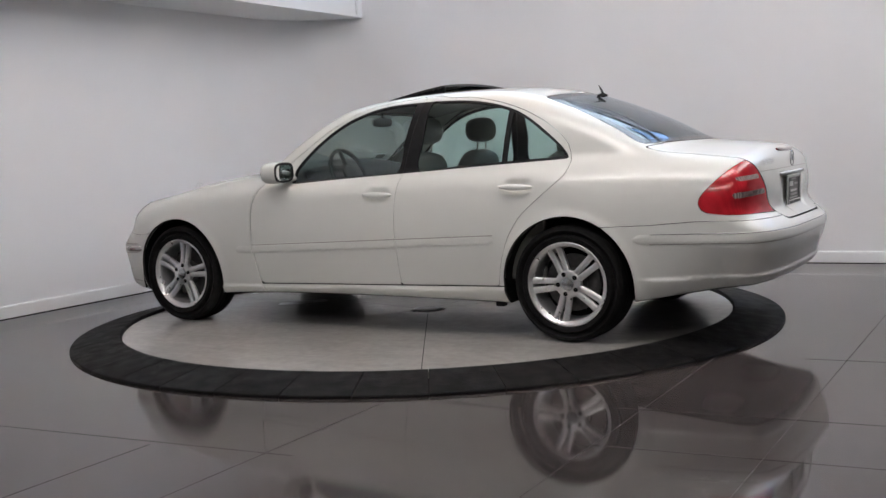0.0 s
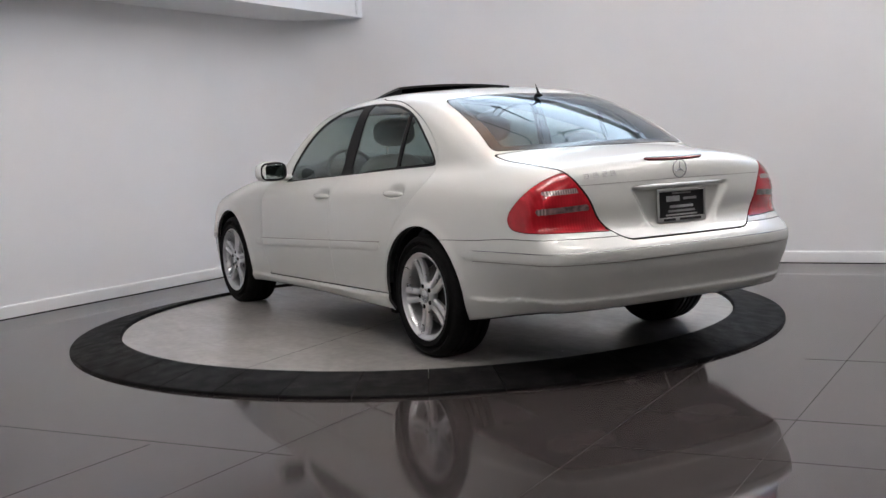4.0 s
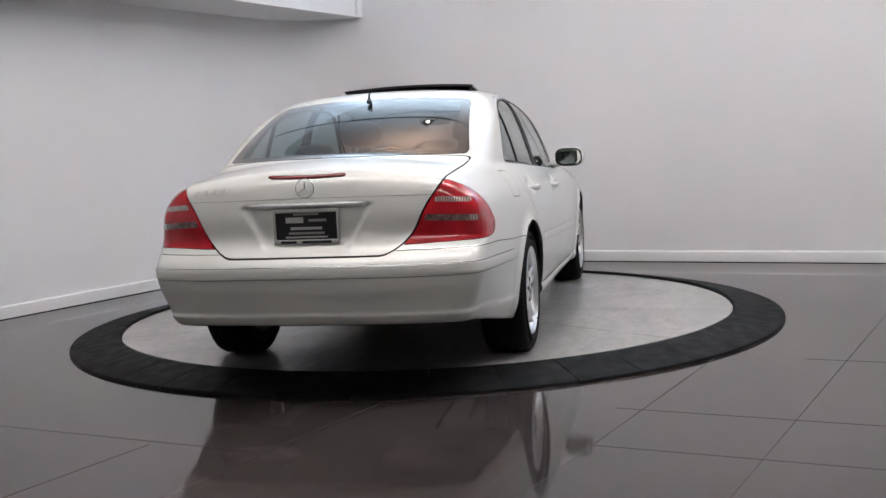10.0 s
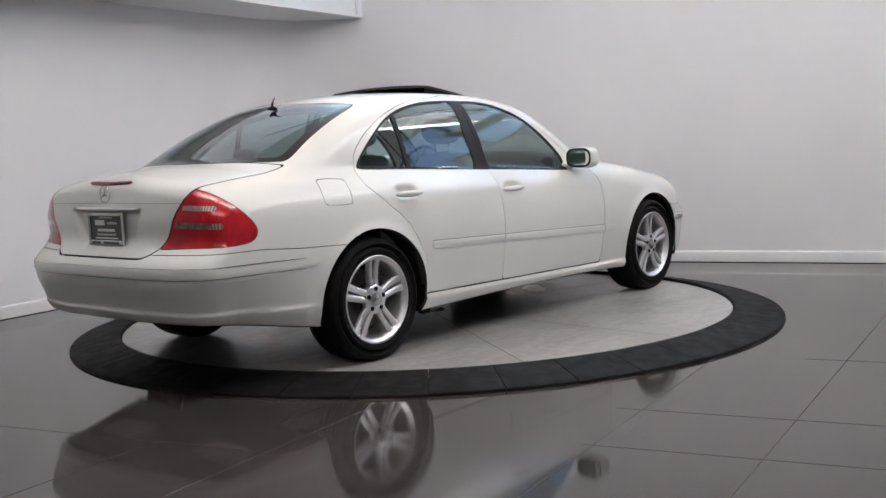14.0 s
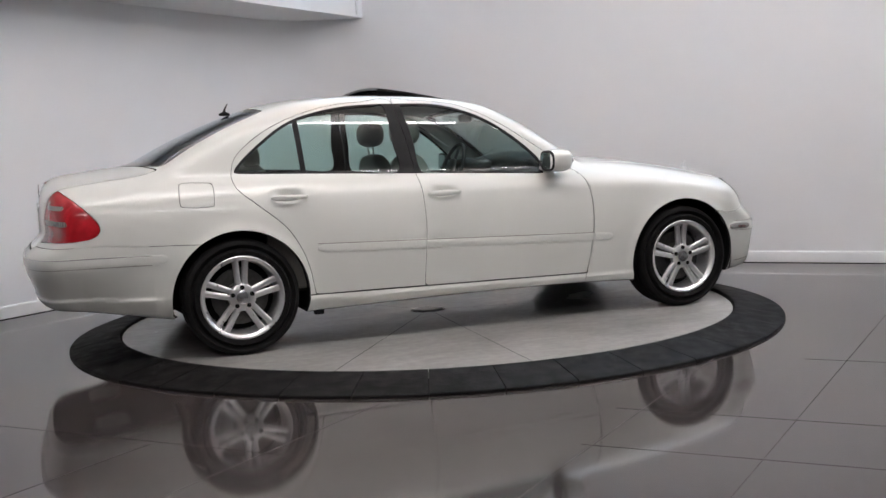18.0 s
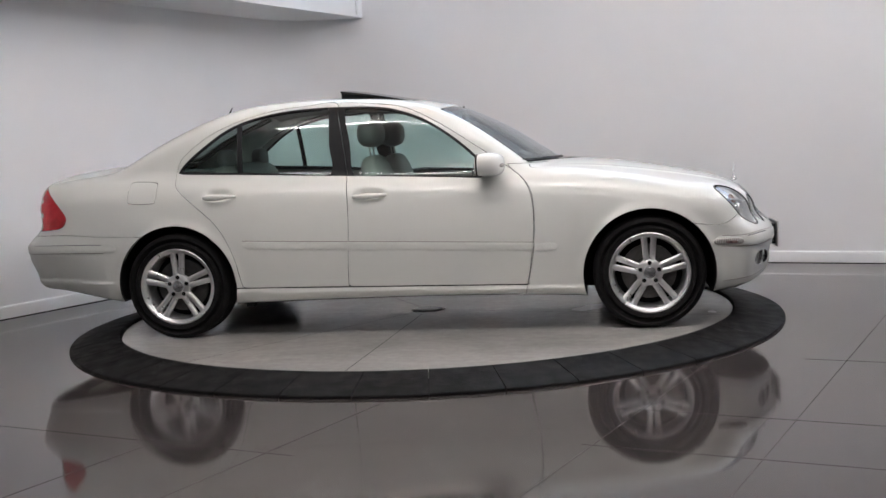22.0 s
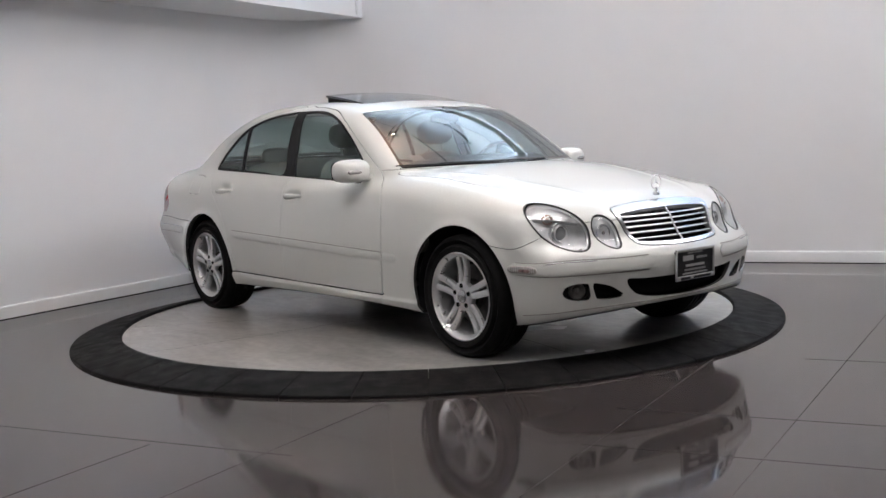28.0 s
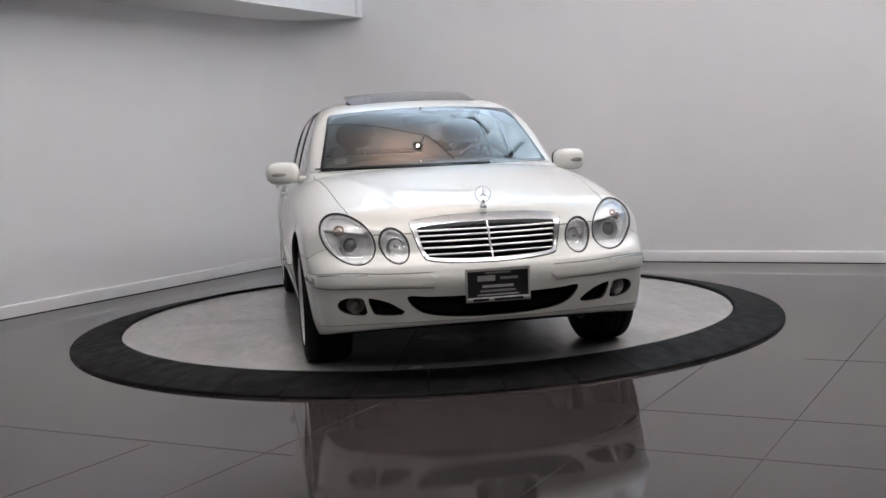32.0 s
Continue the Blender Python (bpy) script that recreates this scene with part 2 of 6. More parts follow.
def prism(bm, outline, h0, h1, m=None):
    """An outline of (x, y) raised from h0 to h1 along local z."""
    a = [bm.verts.new((x, y, h0)) for x, y in outline]
    b = [bm.verts.new((x, y, h1)) for x, y in outline]
    bm.faces.new(a[::-1])
    bm.faces.new(b)
    n = len(a)
    for i in range(n):
        bm.faces.new((a[i], a[(i + 1) % n], b[(i + 1) % n], b[i]))
    if m is not None:
        bmesh.ops.transform(bm, matrix=m, verts=a + b)
    return a + b


def thing(name, label, category, m=None, group="", kind=""):
    ob = new(name)
    ob.empty_display_size = 0.2
    if m is not None:
        ob.matrix_world = m
    return tagged(ob, label, category, group, kind)


# ---- room ----
def wall_box(name, p, q, z0, z1, thick, material, label):
    """A wall from p to q on the plan, thickened to its left side."""
    p, q = Vector((*p, 0)), Vector((*q, 0))
    d = (q - p).normalized()
    nrm = Vector((-d.y, d.x, 0))
    bm = bmesh.new()
    base = [p, q, q + nrm * thick, p + nrm * thick]
    prism(bm, [(v.x, v.y) for v in base], z0, z1)
    return tagged(part(name, bm, material), label, "wall" if "wall" in name else name, kind="structure")


CORNER = (-1.181, 4.204)
LDIR = Vector((math.cos(radians(58.5)), math.sin(radians(58.5))))
RDIR = Vector((math.cos(radians(-27.6)), math.sin(radians(-27.6))))


def along(p, d, s, n=0.0):
    return (p[0] + d.x * s - d.y * n, p[1] + d.y * s + d.x * n)


L_END = along(CORNER, LDIR, -16.5)
R_END = along(CORNER, RDIR, 14.0)
B_END = (R_END[0] - LDIR.x * 16.5, R_END[1] - LDIR.y * 16.5)
COVE_R = 0.9
COVE_T = COVE_R / math.tan(radians(93.9 / 2))
wall_box("wall_left", L_END, along(CORNER, LDIR, -COVE_T), FLOOR_Z, CEIL_Z, 0.15, WALL, "smooth white painted showroom wall beside the turntable")
# the back wall has a high window, above the view
HIGH = (4.7, 9.5, 2.98, 4.25)
bm = bmesh.new()
for s0, s1, z0, z1 in ((COVE_T, HIGH[0], FLOOR_Z, CEIL_Z), (HIGH[0], HIGH[1], FLOOR_Z, HIGH[2]), (HIGH[0], HIGH[1], HIGH[3], CEIL_Z), (HIGH[1], 14.0, FLOOR_Z, CEIL_Z)):
    prism(bm, [along(CORNER, RDIR, s0), along(CORNER, RDIR, s1), along(CORNER, RDIR, s1, 0.15), along(CORNER, RDIR, s0, 0.15)], z0, z1)
tagged(part("wall_back", bm, WALL), "smooth white painted showroom wall behind the turntable", "wall", kind="structure")
win = tagged(new("window_1"), "high white framed window with three panes in the wall", "window", kind="structure")
win.matrix_world = pose(*along(CORNER, RDIR, (HIGH[0] + HIGH[1]) / 2, 0.06), (HIGH[2] + HIGH[3]) / 2, 0, 0, -27.6)
W_W, W_H = HIGH[1] - HIGH[0] - 0.004, HIGH[3] - HIGH[2] - 0.004
for name, x, z, sx, sz in (("window_frame", 0, W_H / 2 - 0.03, W_W, 0.06), ("window_frame", 0, 0.03 - W_H / 2, W_W, 0.06), ("window_frame", W_W / 2 - 0.03, 0, 0.06, W_H - 0.12), ("window_frame", 0.03 - W_W / 2, 0, 0.06, W_H - 0.12),
                           ("mullion", -W_W / 6, 0, 0.05, W_H - 0.12), ("mullion", W_W / 6, 0, 0.05, W_H - 0.12)):
    bm = bmesh.new()
    box(bm, x, 0, z, sx, 0.07, sz, 0.006, 1)
    part(name, bm, LAMP_SEAL, win, "dark window bar")
for k in (-1, 0, 1):
    bm = bmesh.new()
    box(bm, k * W_W / 3, 0.0, 0, W_W / 3 - 0.05, 0.006, W_H - 0.12)
    part("pane", bm, GLASS_CLEAR, win, "clear pane").visible_shadow = False
bm = bmesh.new()
prism(bm, [along(CORNER, RDIR, 3.0, 1.2), along(CORNER, RDIR, 11.5, 1.2), along(CORNER, RDIR, 11.5, 1.25), along(CORNER, RDIR, 3.0, 1.25)], 1.5, 6.5)
tagged(part("backdrop", bm, SKY), "plain blue daylight sky outside the high window", "sky", kind="structure")
# two added walls out of view, dark so that less light reaches under the car
wall_box("wall_right", R_END, B_END, FLOOR_Z, CEIL_Z, 0.15, HALL_WALL, "unseen grey wall closing the hall, kept dark to cut fill light")
wall_box("wall_front", B_END, L_END, FLOOR_Z, CEIL_Z, 0.15, HALL_WALL, "unseen grey wall closing the hall, kept dark to cut fill light")


def cove_line(off, n=24):
    """The plan's line round the soft corner, off metres into the room."""
    c = Vector(along(along(CORNER, LDIR, -COVE_T), LDIR, 0.0, -COVE_R))
    out = []
    for i in range(n + 1):
        a = radians(148.5 - 86.1 * i / n)
        out.append((c.x + (COVE_R - off) * math.cos(a), c.y + (COVE_R - off) * math.sin(a)))
    return out


bm = bmesh.new()
prism(bm, cove_line(0.0) + cove_line(-0.15)[::-1], FLOOR_Z, CEIL_Z)
tagged(part("wall_corner", bm, WALL, smooth=30), "smooth rounded white corner between two showroom walls", "wall", kind="structure")


def baseboard(name, line, label="white painted baseboard along the foot of the wall"):
    """A board with a rounded top edge along a line of plan points given by its offset into the room."""
    prof = [(-0.004, 0.0), (0.016, 0.0), (0.016, 0.088), (0.013, 0.097), (0.006, 0.102), (-0.004, 0.102)]
    bm = bmesh.new()
    cols = [[bm.verts.new((*pt, FLOOR_Z + h)) for pt in line(o)] for o, h in prof]
    for a, b in zip(cols, cols[1:] + cols[:1]):
        for i in range(len(a) - 1):
            bm.faces.new((a[i], a[i + 1], b[i + 1], b[i]))
    bm.faces.new([c[0] for c in cols][::-1])
    bm.faces.new([c[-1] for c in cols])
    board = tagged(part(name, bm, TRIM_WHITE, smooth=50), label, "baseboard", kind="structure")
    bm = bmesh.new()
    prism(bm, line(0.010) + line(0.024)[::-1], FLOOR_Z - 0.001, FLOOR_Z + 0.005)
    part("foot_gap", bm, LINER, board, "dark gap line at the foot")


baseboard("baseboard_left", lambda o: [along(CORNER, LDIR, -16.4, -o), along(CORNER, LDIR, -COVE_T, -o)])
baseboard("baseboard_corner", cove_line, "white painted baseboard round the soft corner")
baseboard("baseboard_back", lambda o: [along(CORNER, RDIR, COVE_T, -o), along(CORNER, RDIR, 13.9, -o)])

# floor and ceiling sheets
bm = bmesh.new()
prism(bm, [L_END, along(CORNER, LDIR, 0.2), R_END, B_END], FLOOR_Z - 0.2, FLOOR_Z)
floor_ob = tagged(part("floor", bm, CONCRETE), "glossy grey polished concrete showroom floor with saw-cut joints", "floor", kind="structure")
bm = bmesh.new()
prism(bm, [L_END, along(CORNER, LDIR, 0.2), R_END, B_END], CEIL_Z, CEIL_Z + 0.15)
tagged(part("ceiling", bm, CEILING), "brown timber boarded showroom ceiling", "ceiling", kind="structure")


def joint(p, q, w):
    """A filled saw cut in the floor, a hair above it."""
    p, q = Vector(p), Vector(q)
    d = (q - p).normalized() * 1.0
    n = Vector((-d.y, d.x)) * w / 2
    bm = bmesh.new()
    prism(bm, [tuple(p - n), tuple(q - n), tuple(q + n), tuple(p + n)], FLOOR_Z - 0.002, FLOOR_Z + 0.0012)
    ob = part("joint", bm, JOINT, floor_ob)
    return ob


J_U = Vector((math.cos(radians(59.0)), math.sin(radians(59.0))))
J_V = Vector((math.cos(radians(-27.0)), math.sin(radians(-27.0))))
for p, d, a, b in (((1.460, -3.038), J_U, -3.5, 6.2), ((0.869, -2.797), J_U, -3.5, 1.35), ((-0.683, -3.144), J_U, -3.0, 0.9), ((-1.43, -3.327), J_U, -3.0, 0.5),
                   ((1.460, -3.046), J_V, -0.75, 6.0), ((0.875, -3.382), J_V, -0.35, 6.0), ((1.583, -1.768), J_V, 0.35, 6.0), ((-1.711, -2.582), J_V, -3.0, 1.3)):
    p = Vector(p)
    joint(p + d * a, p + d * b, 0.0022 if d is J_U else 0.0014)

# bulkhead along the left wall, under the ceiling
bm = bmesh.new()
SOF = 0.745
prism(bm, [along(CORNER, LDIR, 0.0, -0.002), along(CORNER, LDIR, -16.4, -0.002), along(CORNER, LDIR, -16.4, -SOF), along(CORNER, LDIR, 0.04, -SOF)], 2.434, CEIL_Z - 0.002)
tagged(part("bulkhead", bm, WALL), "white painted boxed bulkhead hung under the ceiling along the wall", "bulkhead", kind="structure")

# turntable: fixed ring in rubber segments
RING_IN, RING_OUT = 2.017, 2.325


def ring_segment(a0, a1, n=8):
    """One rubber ramp plate between two angles, sloping to the floor, with soft edges."""
    prof = [(RING_IN, -0.02), (RING_IN, 0.012), (RING_IN + 0.006, 0.018), (RING_IN + 0.03, 0.0175), (RING_OUT - 0.02, -0.028), (RING_OUT - 0.004, -0.034), (RING_OUT, -0.040), (RING_OUT, FLOOR_Z)]
    bm = bmesh.new()
    rows = []
    for i in range(n + 1):
        a = a0 + (a1 - a0) * i / n
        rows.append([bm.verts.new((r * math.cos(a), r * math.sin(a), z)) for r, z in prof])
    for ra, rb in zip(rows, rows[1:]):
        for k in range(len(prof) - 1):
            bm.faces.new((ra[k], ra[k + 1], rb[k + 1], rb[k]))
        bm.faces.new((ra[-1], ra[0], rb[0], rb[-1]))
    bm.faces.new(rows[0][::-1])
    bm.faces.new(rows[-1])
    return bm


ring = thing("turntable_ring", "black rubber ramp ring of plates round the turntable on the floor", "turntable ring")
RING_STEP = 2 * math.pi / 40
for k in range(40):
    a0 = radians(-90.4) + k * RING_STEP
    part("plate", ring_segment(a0 + 0.0012, a0 + RING_STEP - 0.0012), RUBBER, ring, smooth=30)
bm = bmesh.new()
lathe(bm, [(RING_IN + 0.004, -0.03), (RING_OUT - 0.006, FLOOR_Z + 0.0045)], 96)
part("underlay", bm, LINER, ring)

# turntable: the disc that turns
disc = thing("turntable_disc", "pale grey concrete turntable disc with a seam, under the car", "turntable")


HUB_R = 0.118


def deck_sector(a0, a1, w=0.0022):
    """One cast sector of the disc, between two seams of even width."""
    n = max(2, int((a1 - a0) / radians(2.8)))
    prof = [(HUB_R, -0.03), (HUB_R, -0.004), (HUB_R + 0.004, 0.0), (0.3, 0.0), (0.7, 0.0), (1.3, 0.0), (2.006, 0.0), (2.011, -0.004), (2.011, -0.045)]
    bm = bmesh.new()
    rows = []
    for i in range(n + 1):
        row = []
        for r, z in prof:
            g = w / r
            a = a0 + g + (a1 - a0 - 2 * g) * i / n
            row.append(bm.verts.new((r * math.cos(a), r * math.sin(a), z)))
        rows.append(row)
    for ra, rb_ in zip(rows, rows[1:]):
        for k in range(len(prof) - 1):
            bm.faces.new((ra[k], ra[k + 1], rb_[k + 1], rb_[k]))
    return bm


SEAMS = [radians(a) for a in (120.0, 236.0, 266.0, 345.0, 480.0)]
for a0, a1 in zip(SEAMS, SEAMS[1:]):
    part("deck_plate", deck_sector(a0, a1), DISC, disc, smooth=30)
bm = bmesh.new()
lathe(bm, [(2.008, -0.010), (0.1, -0.010)], 96)
part("deck_base", bm, LINER, disc, "dark base under the seams")
bm = bmesh.new()
lathe(bm, [(0.001, 0.005), (0.06, 0.005), (0.094, 0.004), (0.103, -0.001), (0.105, -0.03)], 40)
part("hub_cover", bm, DISC, disc, "round hub cover in a dark gap", smooth=30)

# ceiling fixtures, seen as reflections
for sx, sy, turn, length, _, _ in STRIPS:
    t = thing("strip_light", "long white ceiling strip light fitting, switched on", "strip light", pose(sx, sy, STRIP_Z, 0, 0, turn), "ceiling strip lights")
    bm = bmesh.new()
    box(bm, 0, 0, -0.04, length + 0.1, 0.22, 0.08, 0.015)
    part("housing", bm, TRIM_WHITE, t)
    for e in (-1, 1):
        bm = bmesh.new()
        tube(bm, [(e * length * 0.4, 0, 0.0), (e * length * 0.4, 0, CEIL_Z - STRIP_Z)], 0.005, 6)
        part("hanger", bm, BLACK_METAL, t, "thin hanging rod")
    bm = bmesh.new()
    for o in (-0.05, 0.05):
        tube(bm, [(-length / 2, o, -0.105), (length / 2, o, -0.105)], 0.016, 10)
    part("tubes", bm, LAMP_GLOW, t, "glowing white tubes")

# a power cable slung over the turntable, with a work lamp hung on it, seen in the car's glass
bm = bmesh.new()
tube(bm, [(-4.6, 3.0, CEIL_Z), (-2.4, 1.75, 3.75), (-1.2, 1.15, 3.48), (-0.3, 0.75, 3.40), (0.23, 0.46, 3.38), (0.5, 0.24, 3.38), (0.85, 0.02, 3.42), (1.7, -0.6, 3.6), (3.6, -1.9, 4.05), (5.0, -2.9, CEIL_Z)], 0.018, 8)
tagged(part("power_cable", bm, BLACK_METAL, smooth=60), "black power cable slung from the ceiling", "cable")
pend = thing("pendant_lamp", "black pendant lamp with a lit bulb on a cable", "lamp", pose(0.09, 0.08, 3.10))
bm = bmesh.new()
tube(bm, [(0.14, 0.38, 0.28), (0.05, 0.16, 0.24), (0, 0.01, 0.20), (0, 0, 0.12)], 0.012, 8)
part("cord", bm, BLACK_METAL, pend, "black cord")
bm = bmesh.new()
lathe(bm, [(0.02, 0.14), (0.035, 0.12), (0.045, 0.05), (0.07, -0.02), (0.066, -0.02), (0.04, 0.05), (0.02, 0.10)], 24)
part("shade", bm, BLACK_METAL, pend, "black metal shade", smooth=40)
bm = bmesh.new()
blob_r = [(0.001, -0.046), (0.014, -0.042), (0.022, -0.028), (0.022, -0.012), (0.014, 0.02)]
lathe(bm, blob_r, 20)
part("bulb", bm, BULB_GLOW, pend, "lit bulb", smooth=60)

# slim upright trim where the bulkhead meets the back wall
bm = bmesh.new()
tx, ty = along(CORNER, LDIR, -0.06, -SOF - 0.006)
box(bm, 0, 0, 0, 0.03, 0.012, 1.2, 0.002, 1, Matrix.Translation((tx, ty, 3.06)) @ pose(0, 0, 0, 0, 0, 58.5))
tagged(part("trim_bulkhead", bm, TRIM_WHITE), "slim white upright trim on the bulkhead", "trim", kind="structure")

# added housing, out of view, that hides the cool fill lamp from below
trough = thing("fill_trough", "added white trough out of view, holding the cool ceiling fill lamp", "trough light", pose(FILL_TROUGH[0], FILL_TROUGH[1], FILL_TROUGH[4], 0, 0, FILL_TROUGH[2]))
for name, y, z, sy, sz in (("trough_base", 0, -0.06, 0.30, 0.02), ("trough_side", 0.14, -0.02, 0.02, 0.06), ("trough_side", -0.14, -0.02, 0.02, 0.06)):
    bm = bmesh.new()
    box(bm, 0, y, z, FILL_TROUGH[3] + 0.1, sy, sz, 0.004, 1)
    part(name, bm, TRIM_WHITE, trough)
for x in (-3.2, -1.1, 1.1, 3.2):
    bm = bmesh.new()
    box(bm, x, 0.38, -0.06, 0.04, 0.48, 0.03, 0.004, 1)
    part("bracket", bm, TRIM_WHITE, trough, "white wall bracket")

# black track lights hung under the ceiling, seen in the car's glass
for x, y, turn in ((1.05, 1.96, -58), (1.86, 0.96, 62)):
    tr = thing("track_light", "black track light bar hung on a thin rail under the ceiling", "track light", pose(x, y, 3.98, 0, 0, turn), "track lights")
    bm = bmesh.new()
    box(bm, 0.38, 0, 0, 0.76, 0.055, 0.05, 0.006, 1)
    part("light_bar", bm, BLACK_METAL, tr, "black light bar")
    bm = bmesh.new()
    box(bm, -0.03, 0, 0.0, 0.12, 0.12, 0.09, 0.01, 1)
    part("joint_box", bm, BLACK_METAL, tr)
    bm = bmesh.new()
    tube(bm, [(-0.05, 0, 0.02), (-0.42, -0.48, 0.03)], 0.011, 8)
    part("rail", bm, BLACK_METAL, tr, "thin black rail")
    for hx, hy in ((-0.03, 0.0), (0.7, 0.0)):
        bm = bmesh.new()
        tube(bm, [(hx, hy, 0.02), (hx, hy, CEIL_Z - 3.98)], 0.005, 6)
        part("hanger", bm, BLACK_METAL, tr, "thin hanging rod")

# ---- car body: one smooth shape, cut into its panels ----
def spl(*pts):
    """Natural cubic spline through (x, y) pairs, straight beyond the ends."""
    xs, ys = np.array(sorted(pts), float).T
    n, h = len(xs), np.diff(xs)
    A, r = np.eye(n), np.zeros(n)
    for i in range(1, n - 1):
        A[i, i - 1], A[i, i], A[i, i + 1] = h[i - 1], 2 * (h[i - 1] + h[i]), h[i]
        r[i] = 6 * ((ys[i + 1] - ys[i]) / h[i] - (ys[i] - ys[i - 1]) / h[i - 1])
    m2 = np.linalg.solve(A, r)
    s0 = (ys[1] - ys[0]) / h[0] - h[0] * m2[1] / 6
    s1 = (ys[-1] - ys[-2]) / h[-1] + h[-1] * m2[-2] / 6

    def ev(x):
        x = np.asarray(x, float)
        i = np.clip(np.searchsorted(xs, x) - 1, 0, n - 2)
        d, e, hi = x - xs[i], xs[i + 1] - x, h[i]
        y = (m2[i] * e ** 3 + m2[i + 1] * d ** 3) / (6 * hi) + (ys[i] / hi - m2[i] * hi / 6) * e + (ys[i + 1] / hi - m2[i + 1] * hi / 6) * d
        y = np.where(x < xs[0], ys[0] + s0 * (x - xs[0]), y)
        return np.where(x > xs[-1], ys[-1] + s1 * (x - xs[-1]), y)

    return ev


def lin(*pts):
    xs, ys = np.array(sorted(pts), float).T
    return lambda x: np.interp(x, xs, ys)


def smax(a, b, k):
    h = np.clip(0.5 + 0.5 * (a - b) / k, 0, 1)
    return b + (a - b) * h + k * h * (1 - h)


def smin(a, b, k):
    return -smax(-a, -b, k)


WHEEL_X, WHEEL_R, ARCH_R = 1.427, 0.326, 0.381
# half width by height, and its narrowing along the car
side_w = spl((0.15, 0.815), (0.25, 0.858), (0.35, 0.878), (0.5, 0.893), (0.6, 0.896), (0.7, 0.890), (0.8, 0.875), (0.88, 0.852), (0.95, 0.818), (1.05, 0.765))
plan_f = spl((2.3, 0.85), (1.95, 0.937), (1.7, 0.972), (1.43, 0.988), (0.8, 1.0), (0.0, 1.0), (-0.8, 1.0), (-1.43, 0.990), (-1.8, 0.970), (-2.1, 0.934), (-2.4, 0.880))
# heights along the centre line
deck_z = spl((2.3, 0.67), (2.12, 0.745), (2.0, 0.803), (1.874, 0.846), (1.64, 0.901), (1.3, 0.963), (1.0, 0.996), (0.7, 1.002), (0.3, 0.995), (-0.4, 1.02), (-1.0, 1.05), (-1.4, 1.075), (-1.7, 1.084), (-1.95, 1.077), (-2.2, 1.055), (-2.45, 1.018), (-2.6, 0.99))
deck_k = spl((2.2, 0.11), (1.6, 0.12), (1.0, 0.10), (0.5, 0.075), (-1.0, 0.07), (-1.6, 0.10), (-2.0, 0.14), (-2.5, 0.15))
nose_x = spl((0.14, 2.08), (0.2, 2.165), (0.3, 2.212), (0.42, 2.236), (0.52, 2.236), (0.565, 2.205), (0.61, 2.158), (0.68, 2.125), (0.75, 2.088), (0.82, 2.02), (0.9, 1.9))
tail_x = spl((0.22, -2.37), (0.28, -2.44), (0.33, -2.475), (0.372, -2.498), (0.44, -2.522), (0.50, -2.545), (0.545, -2.553), (0.61, -2.545), (0.655, -2.500), (0.70, -2.462), (0.8, -2.457), (0.9, -2.447), (0.96, -2.433), (1.02, -2.405), (1.1, -2.345))
under_z = spl((2.3, 0.288), (2.12, 0.256), (1.9, 0.212), (1.75, 0.192), (1.0, 0.20), (-1.0, 0.205), (-1.8, 0.232), (-2.1, 0.282), (-2.35, 0.315), (-2.6, 0.322))
# glasshouse
cabin_w = spl((0.8, 0.815), (0.95, 0.778), (1.02, 0.760), (1.1, 0.738), (1.2, 0.706), (1.3, 0.666), (1.38, 0.622), (1.45, 0.57))
cabin_f = spl((1.0, 0.94), (0.75, 0.968), (0.5, 0.988), (0.2, 1.0), (-0.5, 1.0), (-1.2, 1.0), (-1.5, 0.982), (-1.8, 0.94), (-2.0, 0.90))
roof_z = spl((0.6, 1.24), (0.3, 1.352), (0.15, 1.391), (0.0, 1.418), (-0.2, 1.439), (-0.45, 1.450), (-0.7, 1.450), (-0.95, 1.438), (-1.15, 1.417), (-1.3, 1.389), (-1.6, 1.295))
screen_x = spl((0.9, 1.06), (0.99, 0.930), (1.1, 0.768), (1.2, 0.612), (1.3, 0.443), (1.37, 0.318), (1.45, 0.16))
back_x = spl((0.95, -2.23), (1.07, -1.95), (1.15, -1.80), (1.25, -1.590), (1.35, -1.345), (1.45, -1.07))


